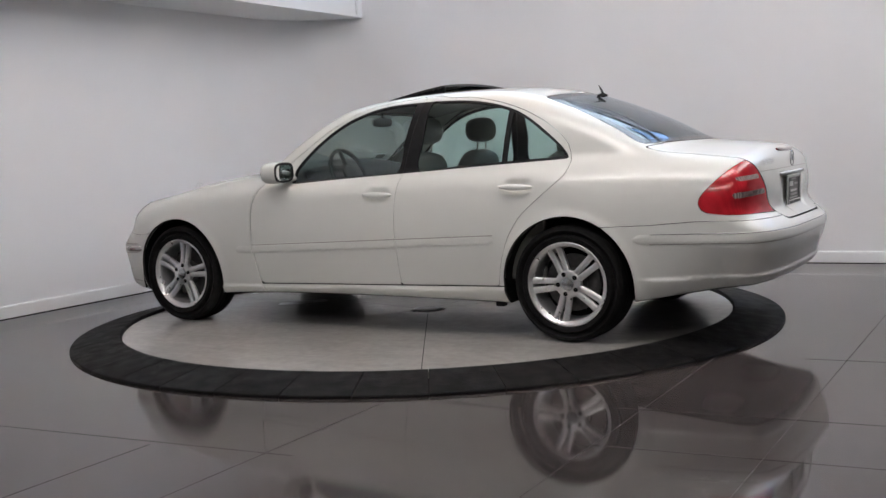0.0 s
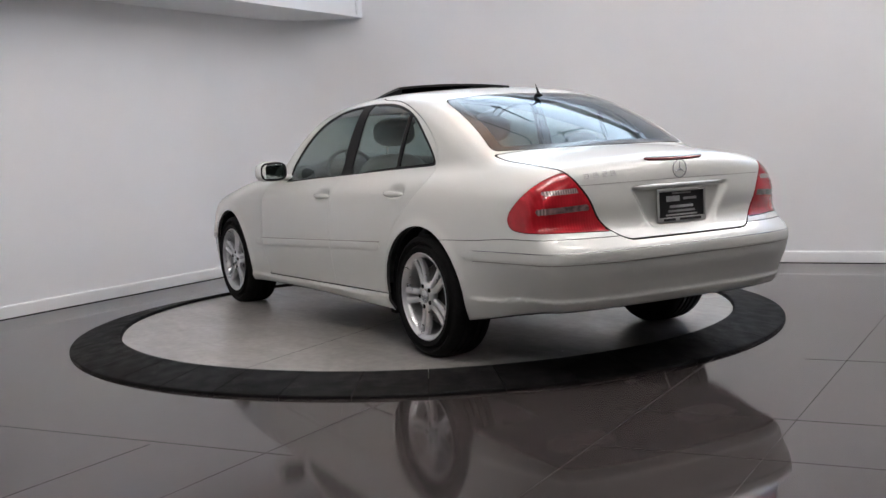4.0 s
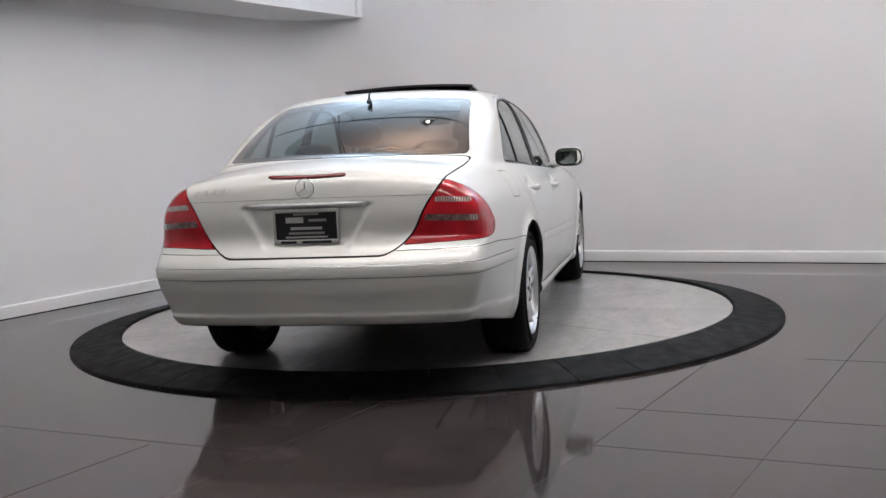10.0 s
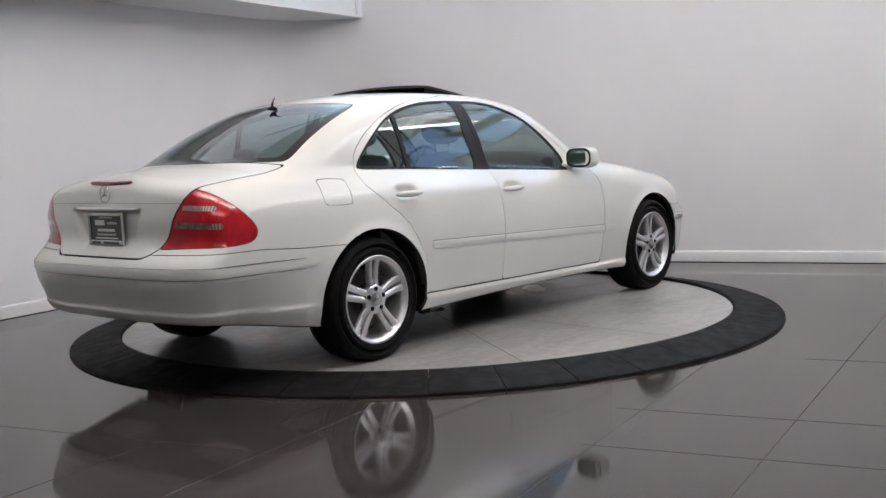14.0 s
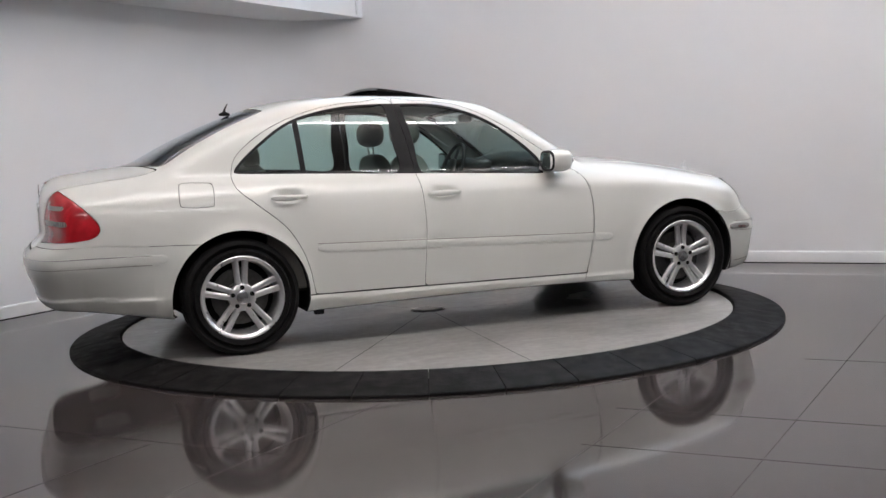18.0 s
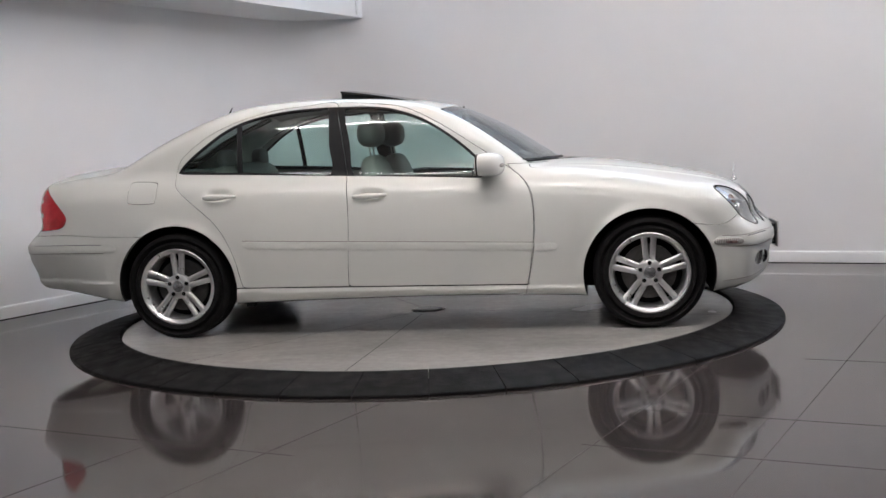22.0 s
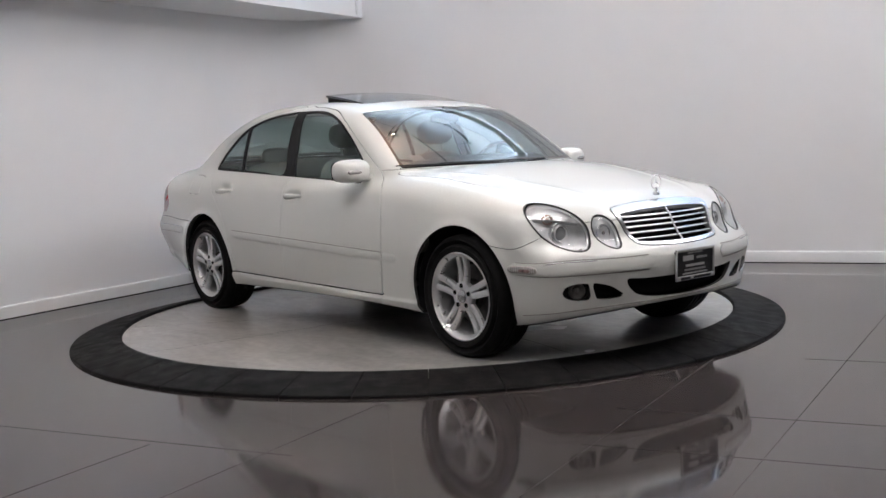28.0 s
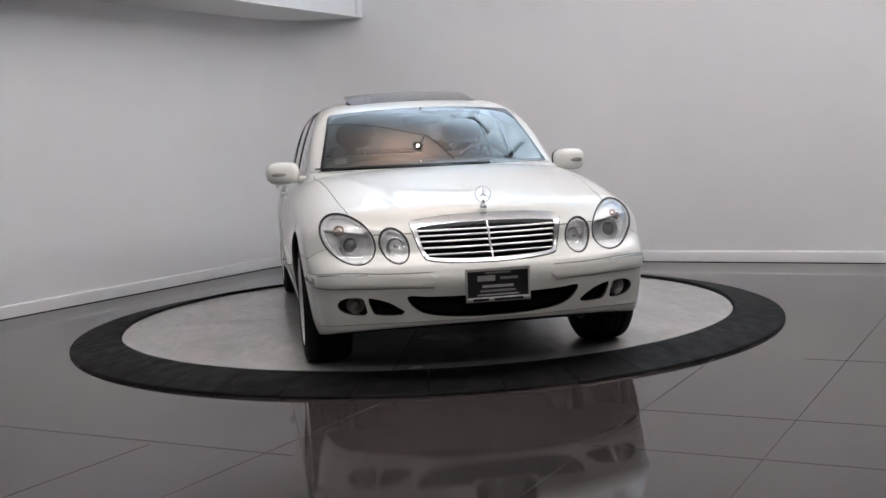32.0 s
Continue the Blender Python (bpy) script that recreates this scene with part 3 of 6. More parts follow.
def body_field(p):
    """Below nought inside the car; about metres near its skin."""
    x, ay, z = p[0], np.sqrt(p[1] ** 2 + 1e-8), p[2]
    y2 = ay * ay
    flare = 0.0
    for wx in (WHEEL_X, -WHEEL_X):
        rr = np.sqrt((x - wx) ** 2 + (z - 0.318) ** 2)
        flare = flare + 0.012 * np.exp(-((rr - 0.375) / 0.035) ** 2)
    side = ay - side_w(z) * plan_f(x) - flare + 0.30 * np.clip(0.53 - z, 0, 0.25) * np.clip((-x - 1.9) / 0.35, 0, 1)
    # hollows behind the door handles, and the number plate's recess
    for hx, hz in ((-1.135, 0.872), (-0.205, 0.842)):
        side = side + 0.027 * np.exp(-((x - hx) / 0.075) ** 4 - ((z - hz) / 0.030) ** 2)
    ridge = 0.0045 * np.exp(-((ay - 0.36 - (2.05 - x) * 0.235) / 0.028) ** 2) * np.clip((x - 0.9) / 0.3, 0, 1) * np.clip((2.1 - x) / 0.3, 0, 1)
    top = z - (deck_z(x) - deck_k(x) * y2) - ridge
    nose = (x - (nose_x(z) - 0.345 * y2)) * 0.85
    back = (tail_x(z) + 0.03 * y2 + 0.28 * y2 * y2 - x) * 0.85
    half = 0.20 + (np.clip(z, 0.67, 0.87) - 0.69) * 0.57
    hollow = 1 / (1 + np.exp((ay - half) / 0.006)) / (1 + np.exp((z - 0.868) / 0.004)) / (1 + np.exp((0.688 - z) / 0.010))
    back = back + 0.026 * hollow * np.clip(-x - 1.5, 0, 1)
    # swellings round the lamps
    swell = 0.016 * np.exp(-(((x - 1.90) / 0.17) ** 2 + ((ay - 0.665) / 0.15) ** 2 + ((z - 0.73) / 0.15) ** 2))
    swell = swell + 0.012 * np.exp(-(((x - 2.02) / 0.13) ** 2 + ((ay - 0.455) / 0.085) ** 2 + ((z - 0.70) / 0.10) ** 2))
    low = smax(side, top, 0.13)
    low = smax(low, nose, 0.075) - swell
    low = smax(low, back, 0.06)
    # the bumpers' lower corners are drawn in
    tuck = (ay - 0.882 * plan_f(x)) * 0.85 + (np.interp(-x, (1.8, 2.24, 2.5), (0.270, 0.350, 0.385)) - z) * 0.53 - np.clip((x + 1.80) * 5, 0, 1)
    low = np.where(x < -1.5, smax(low, tuck, 0.03), low)
    # a lip runs round the foot of the rear bumper
    dz = z - np.interp(-x, (1.8, 2.24, 2.5), (0.346, 0.362, 0.370))
    low = low - 0.0085 * np.exp(-(dz / np.where(dz > 0, 0.012, 0.045)) ** 2) * np.clip((-x - 1.80) / 0.12, 0, 1)
    # the sills stand proud below the doors
    dz = z - (0.262 - 0.0156 * x)
    low = low - 0.011 * np.exp(-(dz / np.where(dz > 0, 0.014, 0.045)) ** 2) * np.clip((1.16 - np.abs(x)) / 0.06, 0, 1) * np.clip((ay - 0.6) / 0.1, 0, 1)
    low = smax(low, under_z(x) - z, 0.02)
    cside = ay - cabin_w(z) * cabin_f(x)
    roof = z - (roof_z(x) - 0.085 * y2 - 0.08 * y2 * y2)
    screen = (x - (screen_x(z) - 0.40 * y2)) * 0.53
    rear = (back_x(z) + 0.27 * y2 + 0.30 * y2 * y2 - x) * 0.38
    cab = smax(cside, roof, 0.10)
    cab = smax(cab, screen, 0.045)
    cab = smax(cab, rear, 0.06)
    cab = np.maximum(cab, 0.90 - z)
    return smin(low, cab, 0.03)


def gradient(p, e=4e-4):
    g = np.empty_like(p)
    for i in range(3):
        d = np.zeros((3, 1))
        d[i] = e
        g[i] = (body_field(p + d) - body_field(p - d)) / (2 * e)
    return g


def onto_skin(p, rounds=3):
    """Moves points (3 rows) onto the car's skin; returns them with the outward normals."""
    for _ in range(rounds):
        g = gradient(p)
        p = p - g * (body_field(p) / np.maximum((g * g).sum(0), 1e-6))
    g = gradient(p)
    return p, g / np.maximum(np.linalg.norm(g, axis=0), 1e-9)


def nose_points(q):
    """The skin's places and normals at given (y, z) of the nose, found along x alone."""
    q = np.asarray(q, float).T
    p = np.stack([2.15 - 0.4 * q[0] ** 2, q[0], q[1]])
    for _ in range(14):
        p[0] -= np.clip(body_field(p) / np.maximum(gradient(p)[0], 0.3), -0.06, 0.06)
    g = gradient(p)
    return p, g / np.maximum(np.linalg.norm(g, axis=0), 1e-9)


def skin_mesh(h):
    """The skin as triangles, by surface nets on a grid of h metres."""
    ax = [np.arange(lo, hi, h) for lo, hi in ((-2.62, 2.34), (-0.5 * h - h * round(0.96 / h), 0.97), (0.12, 1.50))]
    F = body_field((ax[0][:, None, None], ax[1][None, :, None], ax[2][None, None, :]))
    neg = F < 0
    nx, ny, nz = F.shape
    corner = [(i, j, k) for i in (0, 1) for j in (0, 1) for k in (0, 1)]
    cut = lambda A, c: A[c[0]:nx - 1 + c[0], c[1]:ny - 1 + c[1], c[2]:nz - 1 + c[2]]
    total = sum(cut(neg, c).astype(np.int8) for c in corner)
    act = (total > 0) & (total < 8)
    I = np.argwhere(act)
    idx = np.full(act.shape, -1)
    idx[act] = np.arange(len(I))
    acc, cnt = np.zeros((len(I), 3)), np.zeros(len(I))
    for a in corner:
        for d in range(3):
            if a[d]:
                continue
            b = list(a)
            b[d] = 1
            fa = F[I[:, 0] + a[0], I[:, 1] + a[1], I[:, 2] + a[2]]
            fb = F[I[:, 0] + b[0], I[:, 1] + b[1], I[:, 2] + b[2]]
            x = (fa < 0) != (fb < 0)
            t = np.where(x, fa / np.where(x, fa - fb, 1), 0)
            pt = np.tile(np.array(a, float), (len(I), 1))
            pt[:, d] += t
            acc += pt * x[:, None]
            cnt += x
    v = np.array([ax[0][0], ax[1][0], ax[2][0]]) + (I + acc / cnt[:, None]) * h
    quads = []
    for d in range(3):
        e1, e2 = [(1, 2), (2, 0), (0, 1)][d]
        s0, s1 = [slice(None)] * 3, [slice(None)] * 3
        s0[d], s1[d] = slice(0, -1), slice(1, None)
        ch = np.argwhere(neg[tuple(s0)] != neg[tuple(s1)])
        ch = ch[(ch[:, e1] > 0) & (ch[:, e2] > 0) & (ch[:, e1] < F.shape[e1] - 1) & (ch[:, e2] < F.shape[e2] - 1)]
        inside = neg[ch[:, 0], ch[:, 1], ch[:, 2]]
        q = []
        for o1, o2 in ((-1, -1), (0, -1), (0, 0), (-1, 0)):
            c = ch.copy()
            c[:, e1] += o1
            c[:, e2] += o2
            q.append(idx[c[:, 0], c[:, 1], c[:, 2]])
        q = np.array(q).T
        q[~inside] = q[~inside][:, ::-1]
        quads.append(q)
    q = np.concatenate(quads)
    p, _ = onto_skin(v.T, 2)
    for _ in range(2):
        s, c = np.zeros_like(v), np.zeros(len(v))
        for k in range(4):
            for o in (1, 3):
                np.add.at(s, q[:, k], p.T[q[:, (k + o) % 4]])
                np.add.at(c, q[:, k], 1)
        p, _ = onto_skin((0.5 * p.T + 0.5 * s / c[:, None]).T, 2)
    return p.T, np.concatenate([q[:, [0, 1, 2]], q[:, [0, 2, 3]]])


def split(v, f, s):
    """Cuts a triangle mesh where s (a value a vertex) is nought. Returns vertices, faces below, faces above."""
    s = np.where(np.abs(s) < 1e-7, 1e-7, s)
    neg = s < 0
    c = neg[f].sum(1)
    below, above = [f[c == 3]], [f[c == 0]]
    v_out = [v]
    count = len(v)
    mixed = f[(c == 1) | (c == 2)]
    if len(mixed):
        mc = neg[mixed].sum(1)
        lone = np.where(mc == 1, neg[mixed].argmax(1), (~neg[mixed]).argmax(1))
        r = np.arange(len(mixed))
        A, B, C = mixed[r, lone], mixed[r, (lone + 1) % 3], mixed[r, (lone + 2) % 3]
        e = np.sort(np.concatenate([np.stack([A, B], 1), np.stack([A, C], 1)]), axis=1)
        u, inv = np.unique(e, axis=0, return_inverse=True)
        inv = inv.ravel()
        t = s[u[:, 0]] / (s[u[:, 0]] - s[u[:, 1]])
        v_out.append(v[u[:, 0]] + (v[u[:, 1]] - v[u[:, 0]]) * t[:, None])
        AB, AC = inv[:len(A)] + count, inv[len(A):] + count
        one = np.stack([A, AB, AC], 1)
        two = np.concatenate([np.stack([AB, B, C], 1), np.stack([AB, C, AC], 1)])
        k = mc == 1
        kk = np.concatenate([k, k])
        below += [one[k], two[~kk]]
        above += [one[~k], two[kk]]
    return np.concatenate(v_out), np.concatenate(below), np.concatenate(above)


class Skin:
    """The remaining skin, from which panels are taken."""

    def __init__(self, h):
        self.v, self.f = skin_mesh(h)

    def take(self, fun, gap=0.0015):
        """Takes out the panel where fun(x, y, z) < 0 and leaves a gap round it."""
        self.v, low, up = split(self.v, self.f, fun(*self.v.T) + gap)
        panel = low
        if gap:
            vv, ring_in, rest = split(self.v, up, fun(*self.v.T) - gap)
            self.v, up = vv, rest
        out = compact(self.v, panel)
        self.v, self.f = compact(self.v, up)
        return out


def compact(v, f):
    u, inv = np.unique(f, return_inverse=True)
    return v[u], inv.reshape(f.shape)


def side_of(vf, sign):
    """The triangles of one side of the car (sign +1: y > 0)."""
    v, f = vf
    keep = (v[f][:, :, 1].mean(1) * sign) > 0
    return compact(v, f[keep])


def boundary(f):
    e = np.concatenate([f[:, [0, 1]], f[:, [1, 2]], f[:, [2, 0]]])
    key = np.sort(e, axis=1)
    _, i, n = np.unique(key, axis=0, return_index=True, return_counts=True)
    return e[i[n == 1]]


def panel_mesh(name, vf, material, parent, label="", rim=0.018, lift=0.0, proud=0.0):
    """A sheet panel on the skin, with its edges turned in by rim metres."""
    v, f = vf
    p, nrm = onto_skin(v.T, 2)
    p, nrm = (p + nrm * (proud(p) if callable(proud) else proud)).T, nrm.T
    verts, norms, faces = [p], [nrm], [f]
    dark = 0
    if rim:
        be = boundary(f)
        a, b = p[be[:, 0]], p[be[:, 1]]
        na, nb = nrm[be[:, 0]], nrm[be[:, 1]]
        out = np.cross(b - a, na)
        out /= np.maximum(np.linalg.norm(out, axis=1), 1e-9)[:, None]
        n0, k = len(p), len(be)
        edge = 0.0022 if material is PAINT else rim
        for r0, r1 in ((0.0, edge), (edge, rim)):
            if r1 - r0 < 1e-6:
                continue
            verts += [a - na * r0, b - nb * r0, b - nb * r1, a - na * r1]
            norms += [out] * 4
            i = np.arange(k) + n0
            faces += [np.stack([i + k, i, i + 3 * k], 1), np.stack([i + k, i + 3 * k, i + 2 * k], 1)]
            n0 += 4 * k
            dark = 2 * k if r0 else 0
    v, n, f = np.concatenate(verts), np.concatenate(norms), np.concatenate(faces)
    me = bpy.data.meshes.new(name)
    me.from_pydata(v.tolist(), [], f.tolist())
    me.polygons.foreach_set("use_smooth", [True] * len(me.polygons))
    me.update()
    me.normals_split_custom_set_from_vertices(n.tolist())
    ob = link_mesh(name, me, material, parent, label)
    if dark:
        # the inner side of a painted edge is coloured dark for the gap's shade
        me.materials.append(GAP)
        for pg in list(me.polygons)[-dark:]:
            pg.material_index = 1
    return ob


def poly(pts, k=10):
    """Signed distance (below nought inside) to a closed outline, rounded by a Catmull-Rom curve."""
    P = np.array(pts, float)
    n = len(P)
    out = []
    for i in range(n):
        a, b, c, d = P[i - 1], P[i], P[(i + 1) % n], P[(i + 2) % n]
        for t in np.linspace(0, 1, k, endpoint=False):
            out.append(0.5 * ((2 * b) + (c - a) * t + (2 * a - 5 * b + 4 * c - d) * t * t + (3 * b - a - 3 * c + d) * t ** 3))
    return flat(out)


def flat(out):
    """Signed distance to a closed outline of straight sides."""
    A = np.array(out, float)
    B = np.roll(A, -1, axis=0)

    def ev(x, y):
        x, y = np.broadcast_arrays(np.asarray(x, float), np.asarray(y, float))
        best, ins = np.full(x.shape, 1e9), np.zeros(x.shape, bool)
        for (ax, ay), (bx, by) in zip(A, B):
            dx, dy = bx - ax, by - ay
            L = dx * dx + dy * dy
            if L < 1e-12:
                continue
            t = np.clip(((x - ax) * dx + (y - ay) * dy) / L, 0, 1)
            best = np.minimum(best, (x - ax - t * dx) ** 2 + (y - ay - t * dy) ** 2)
            cr = (ay > y) != (by > y)
            with np.errstate(divide="ignore", invalid="ignore"):
                xi = ax + (y - ay) * dx / (dy if dy else 1e-12)
            ins ^= cr & (x < xi)
        d = np.sqrt(best)
        return np.where(ins, -d, d)

    return ev


car = thing("car", "white four-door sedan with silver alloy wheels on the turntable", "car")
skin = Skin(0.0165)
skin_base = (skin.v, skin.f)

# wheel openings and the underside
skin.take(lambda x, y, z: np.maximum(np.minimum(np.hypot(x - WHEEL_X, z - 0.318), np.hypot(x + WHEEL_X, z - 0.318)) - ARCH_R, 0.4 - np.abs(y)), 0)
under = skin.take(lambda x, y, z: z - under_z(x) - 0.006, 0)

# glass areas of the doors (x, z)
f_glass = poly([(-0.300, 0.962), (-0.1, 0.952), (0.2, 0.936), (0.420, 0.922), (0.462, 0.932), (0.455, 1.0), (0.30, 1.145), (0.117, 1.266), (-0.053, 1.330), (-0.20, 1.356), (-0.355, 1.362), (-0.372, 1.345), (-0.335, 1.15)])
r_glass = poly([(-0.455, 0.974), (-0.7, 0.985), (-1.0, 1.002), (-1.34, 1.020), (-1.388, 1.026), (-1.365, 1.062), (-1.271, 1.142), (-1.117, 1.251), (-0.968, 1.312), (-0.764, 1.353), (-0.55, 1.366), (-0.478, 1.362), (-0.462, 1.15)])
dlo = poly([(0.465, 0.912), (0.48, 0.935), (0.468, 1.008), (0.31, 1.155), (0.123, 1.277), (-0.049, 1.342), (-0.20, 1.368), (-0.38, 1.375), (-0.55, 1.377), (-0.768, 1.364), (-0.975, 1.323), (-1.126, 1.262), (-1.281, 1.153), (-1.378, 1.068), (-1.412, 1.018), (-1.38, 1.006), (-1.0, 0.988), (-0.5, 0.962), (0.0, 0.937), (0.3, 0.920)])
f_door = poly([(0.02, 1.345), (0.218, 1.245), (0.464, 1.082), (0.640, 0.957), (0.731, 0.872), (0.766, 0.752), (0.768, 0.587), (0.748, 0.421), (0.722, 0.292), (0.70, 0.279), (0.2, 0.287), (-0.33, 0.295), (-0.351, 0.312), (-0.339, 0.525), (-0.332, 0.65), (-0.334, 0.796), (-0.348, 0.964), (-0.38, 1.17), (-0.415, 1.392), (-0.30, 1.395), (-0.14, 1.380)])
r_door = poly([(-0.425, 1.393), (-0.613, 1.393), (-0.83, 1.372), (-1.051, 1.314), (-1.239, 1.228), (-1.385, 1.115), (-1.425, 1.03), (-1.428, 0.975), (-1.403, 0.915), (-1.303, 0.826), (-1.168, 0.707), (-1.087, 0.583), (-1.042, 0.460), (-1.012, 0.32), (-0.99, 0.305), (-0.7, 0.301), (-0.375, 0.296), (-0.340, 0.300), (-0.325, 0.525), (-0.318, 0.65), (-0.320, 0.796), (-0.334, 0.964), (-0.367, 1.17)])


def wing(fun, w=0.35):
    """A cut that holds on the car's sides alone."""
    return lambda x, y, z: np.maximum(fun(x, z), w - np.abs(y))


# front and rear glass
ws_side = lin((0.95, 0.708), (1.34, 0.588), (1.4, 0.57))
rw_side = lin((1.0, 0.665), (1.069, 0.640), (1.35, 0.552), (1.4, 0.535))
ws_fun = lambda x, y, z: smax(smax(np.abs(y) - ws_side(z), z - (1.360 - 0.08 * y * y), 0.03), np.maximum(0.995 - 0.01 * y * y - z, 0.02 - x), 0.02)
rw_fun = lambda x, y, z: smax(smax(np.abs(y) - rw_side(z), z - (1.390 - 0.10 * y * y), 0.04), np.maximum(1.078 - 0.02 * y * y - z, x + 0.9), 0.03)
ws_vf = skin.take(ws_fun, 0.0015)
rw_vf = skin.take(rw_fun, 0.0015)

# lamps and grille, on the nose (y, z)
HL, HS = (0.668, 0.686), (0.455, 0.650)


def ellipse(cy, cz, a, b, tilt):
    ca, sa = math.cos(radians(tilt)), math.sin(radians(tilt))

    def ev(y, z):
        u, w = (np.abs(y) - cy) * ca + (z - cz) * sa, -(np.abs(y) - cy) * sa + (z - cz) * ca
        r = np.sqrt((u / a) ** 2 + (w / b) ** 2)
        return (r - 1) * min(a, b)

    return ev


hl_out = ellipse(*HL, 0.138, 0.100, 40)
hs_out = ellipse(*HS, 0.083, 0.063, 68)
front = lambda fun, x0=1.6: (lambda x, y, z: np.maximum(fun(y, z), x0 - x))
hl_vf = skin.take(front(hl_out), 0.002)
hs_vf = skin.take(front(hs_out), 0.002)
GRILLE_PTS = [(0.0, 0.780), (0.2, 0.775), (0.34, 0.762), (0.372, 0.748), (0.365, 0.71), (0.345, 0.64), (0.327, 0.595), (0.305, 0.575), (0.2, 0.563), (0.0, 0.557),
              (-0.2, 0.563), (-0.305, 0.575), (-0.327, 0.595), (-0.345, 0.64), (-0.365, 0.71), (-0.372, 0.748), (-0.34, 0.762), (-0.2, 0.775)]
gr_vf = skin.take(front(poly(GRILLE_PTS), 1.8), 0.002)
mid_in = poly([(0.0, 0.408), (0.3, 0.410), (0.40, 0.417), (0.42, 0.405), (0.39, 0.360), (0.33, 0.325), (0.2, 0.306), (0.0, 0.302), (-0.2, 0.306), (-0.33, 0.325), (-0.39, 0.360), (-0.42, 0.405), (-0.40, 0.417), (-0.3, 0.410)])
side_in = poly([(0.425, 0.334), (0.445, 0.352), (0.50, 0.386), (0.55, 0.402), (0.590, 0.410), (0.598, 0.400), (0.578, 0.345), (0.562, 0.328), (0.50, 0.323), (0.45, 0.326)])
fog_out = poly([(0.616, 0.398), (0.628, 0.410), (0.67, 0.414), (0.715, 0.404), (0.738, 0.382), (0.728, 0.352), (0.69, 0.332), (0.64, 0.326), (0.604, 0.330), (0.602, 0.345)])
mid_vf = skin.take(front(mid_in), 0)
sin_vf = skin.take(front(lambda y, z: side_in(np.abs(y), z)), 0)
fog_vf = skin.take(front(lambda y, z: fog_out(np.abs(y), z)), 0)

# tail lamps, lid
lid_side = spl((0.60, 0.36), (0.64, 0.395), (0.70, 0.462), (0.85, 0.552), (0.97, 0.628), (1.1, 0.66))
tail_out = poly([(-2.7, 1.0), (-2.42, 0.995), (-2.36, 0.975), (-2.27, 0.905), (-2.195, 0.832), (-2.155, 0.780), (-2.152, 0.742), (-2.18, 0.710), (-2.25, 0.695), (-2.4, 0.690), (-2.7, 0.688)])
tail_vf = skin.take(lambda x, y, z: np.maximum(tail_out(x, z), (lid_side(z) + 0.004 - np.abs(y)) * 0.8), 0.0015)
lid_fun = lambda x, y, z: smax(smax(np.abs(y) - np.minimum(lid_side(z), 0.655), 0.641 - z, 0.05), np.maximum(x + 1.945 - 0.30 * y * y, -0.1 - z), 0.02)
lid_vf = skin.take(lid_fun, 0.0042)

# bonnet
hood_y = spl((2.1, 0.62), (1.85, 0.655), (1.5, 0.685), (1.2, 0.705), (0.78, 0.735), (0.6, 0.74))
hood_fun = lambda x, y, z: smax(smax(np.abs(y) - hood_y(x), (0.955 - 0.40 * y * y) - x, 0.03), 0.702 - z, 0.02)
hood_vf = skin.take(hood_fun)

# bumpers
fb_line = spl((1.5, 0.615), (1.62, 0.611), (1.75, 0.592), (1.87, 0.600), (1.95, 0.65), (2.02, 0.71), (2.1, 0.78))
fb_vf = skin.take(lambda x, y, z: np.maximum(z - fb_line(x), 1.5 - x))
rb_line = lin((-2.6, 0.66), (-2.14, 0.662), (-1.9, 0.645), (-1.6, 0.636))
rb_vf = skin.take(lambda x, y, z: np.maximum(z - rb_line(x), x + 1.55))

# doors, then the glass areas within them
door_vf = {"front": skin.take(wing(f_door)), "rear": skin.take(wing(r_door))}
fuel_vf = skin.take(lambda x, y, z: np.maximum(poly([(-1.70, 0.972), (-1.56, 0.966), (-1.540, 0.945), (-1.545, 0.86), (-1.565, 0.838), (-1.705, 0.842), (-1.727, 0.862), (-1.722, 0.95)])(x, z), y + 0.3), 0.0014)
# front wings: ahead of the door, below the bonnet line
wing_edge = spl((0.2, 0.70), (0.305, 0.727), (0.421, 0.752), (0.587, 0.771), (0.752, 0.769), (0.872, 0.734), (0.96, 0.642), (1.1, 0.44))
wing_vf = skin.take(lambda x, y, z: np.maximum(wing_edge(z) + 0.002 - x, z - np.where(x < 0.95, 0.985, 2.0)), 0.0014)
# sills
sill_vf = skin.take(lambda x, y, z: np.maximum(z - (0.287 - 0.0156 * x), np.abs(x) - 1.2), 0.0035)
# sunroof opening
sun_fun = lambda x, y, z: np.maximum(smax(np.abs(y) - 0.43, np.abs(x + 0.215) - 0.240, 0.08), 1.2 - z)
sun_vf = skin.take(sun_fun, 0.003)
panel_mesh("body_shell", compact(skin.v, skin.f), PAINT, car)
panels = {}
for name, vf in (("hood", hood_vf), ("trunk_lid", lid_vf), ("front_bumper", fb_vf), ("rear_bumper", rb_vf), ("fuel_door", fuel_vf)):
    panels[name] = panel_mesh(name, vf, PAINT, car)


def framed_glass(name, vf, border, pane_mat, label):
    """A glass with a black printed border; border(x, y, z) is below nought on the clear pane."""
    ob = new(name)
    ob.parent = car
    ob["label"] = label
    v, f = vf
    v, clear, edge = split(v, f, border(*v.T))
    panel_mesh("pane", compact(v, clear), pane_mat, ob, "tinted clear pane", rim=0)
    panel_mesh("black_border", compact(v, edge), GLOSS_BLACK, ob, "black printed glass border", rim=0.004)


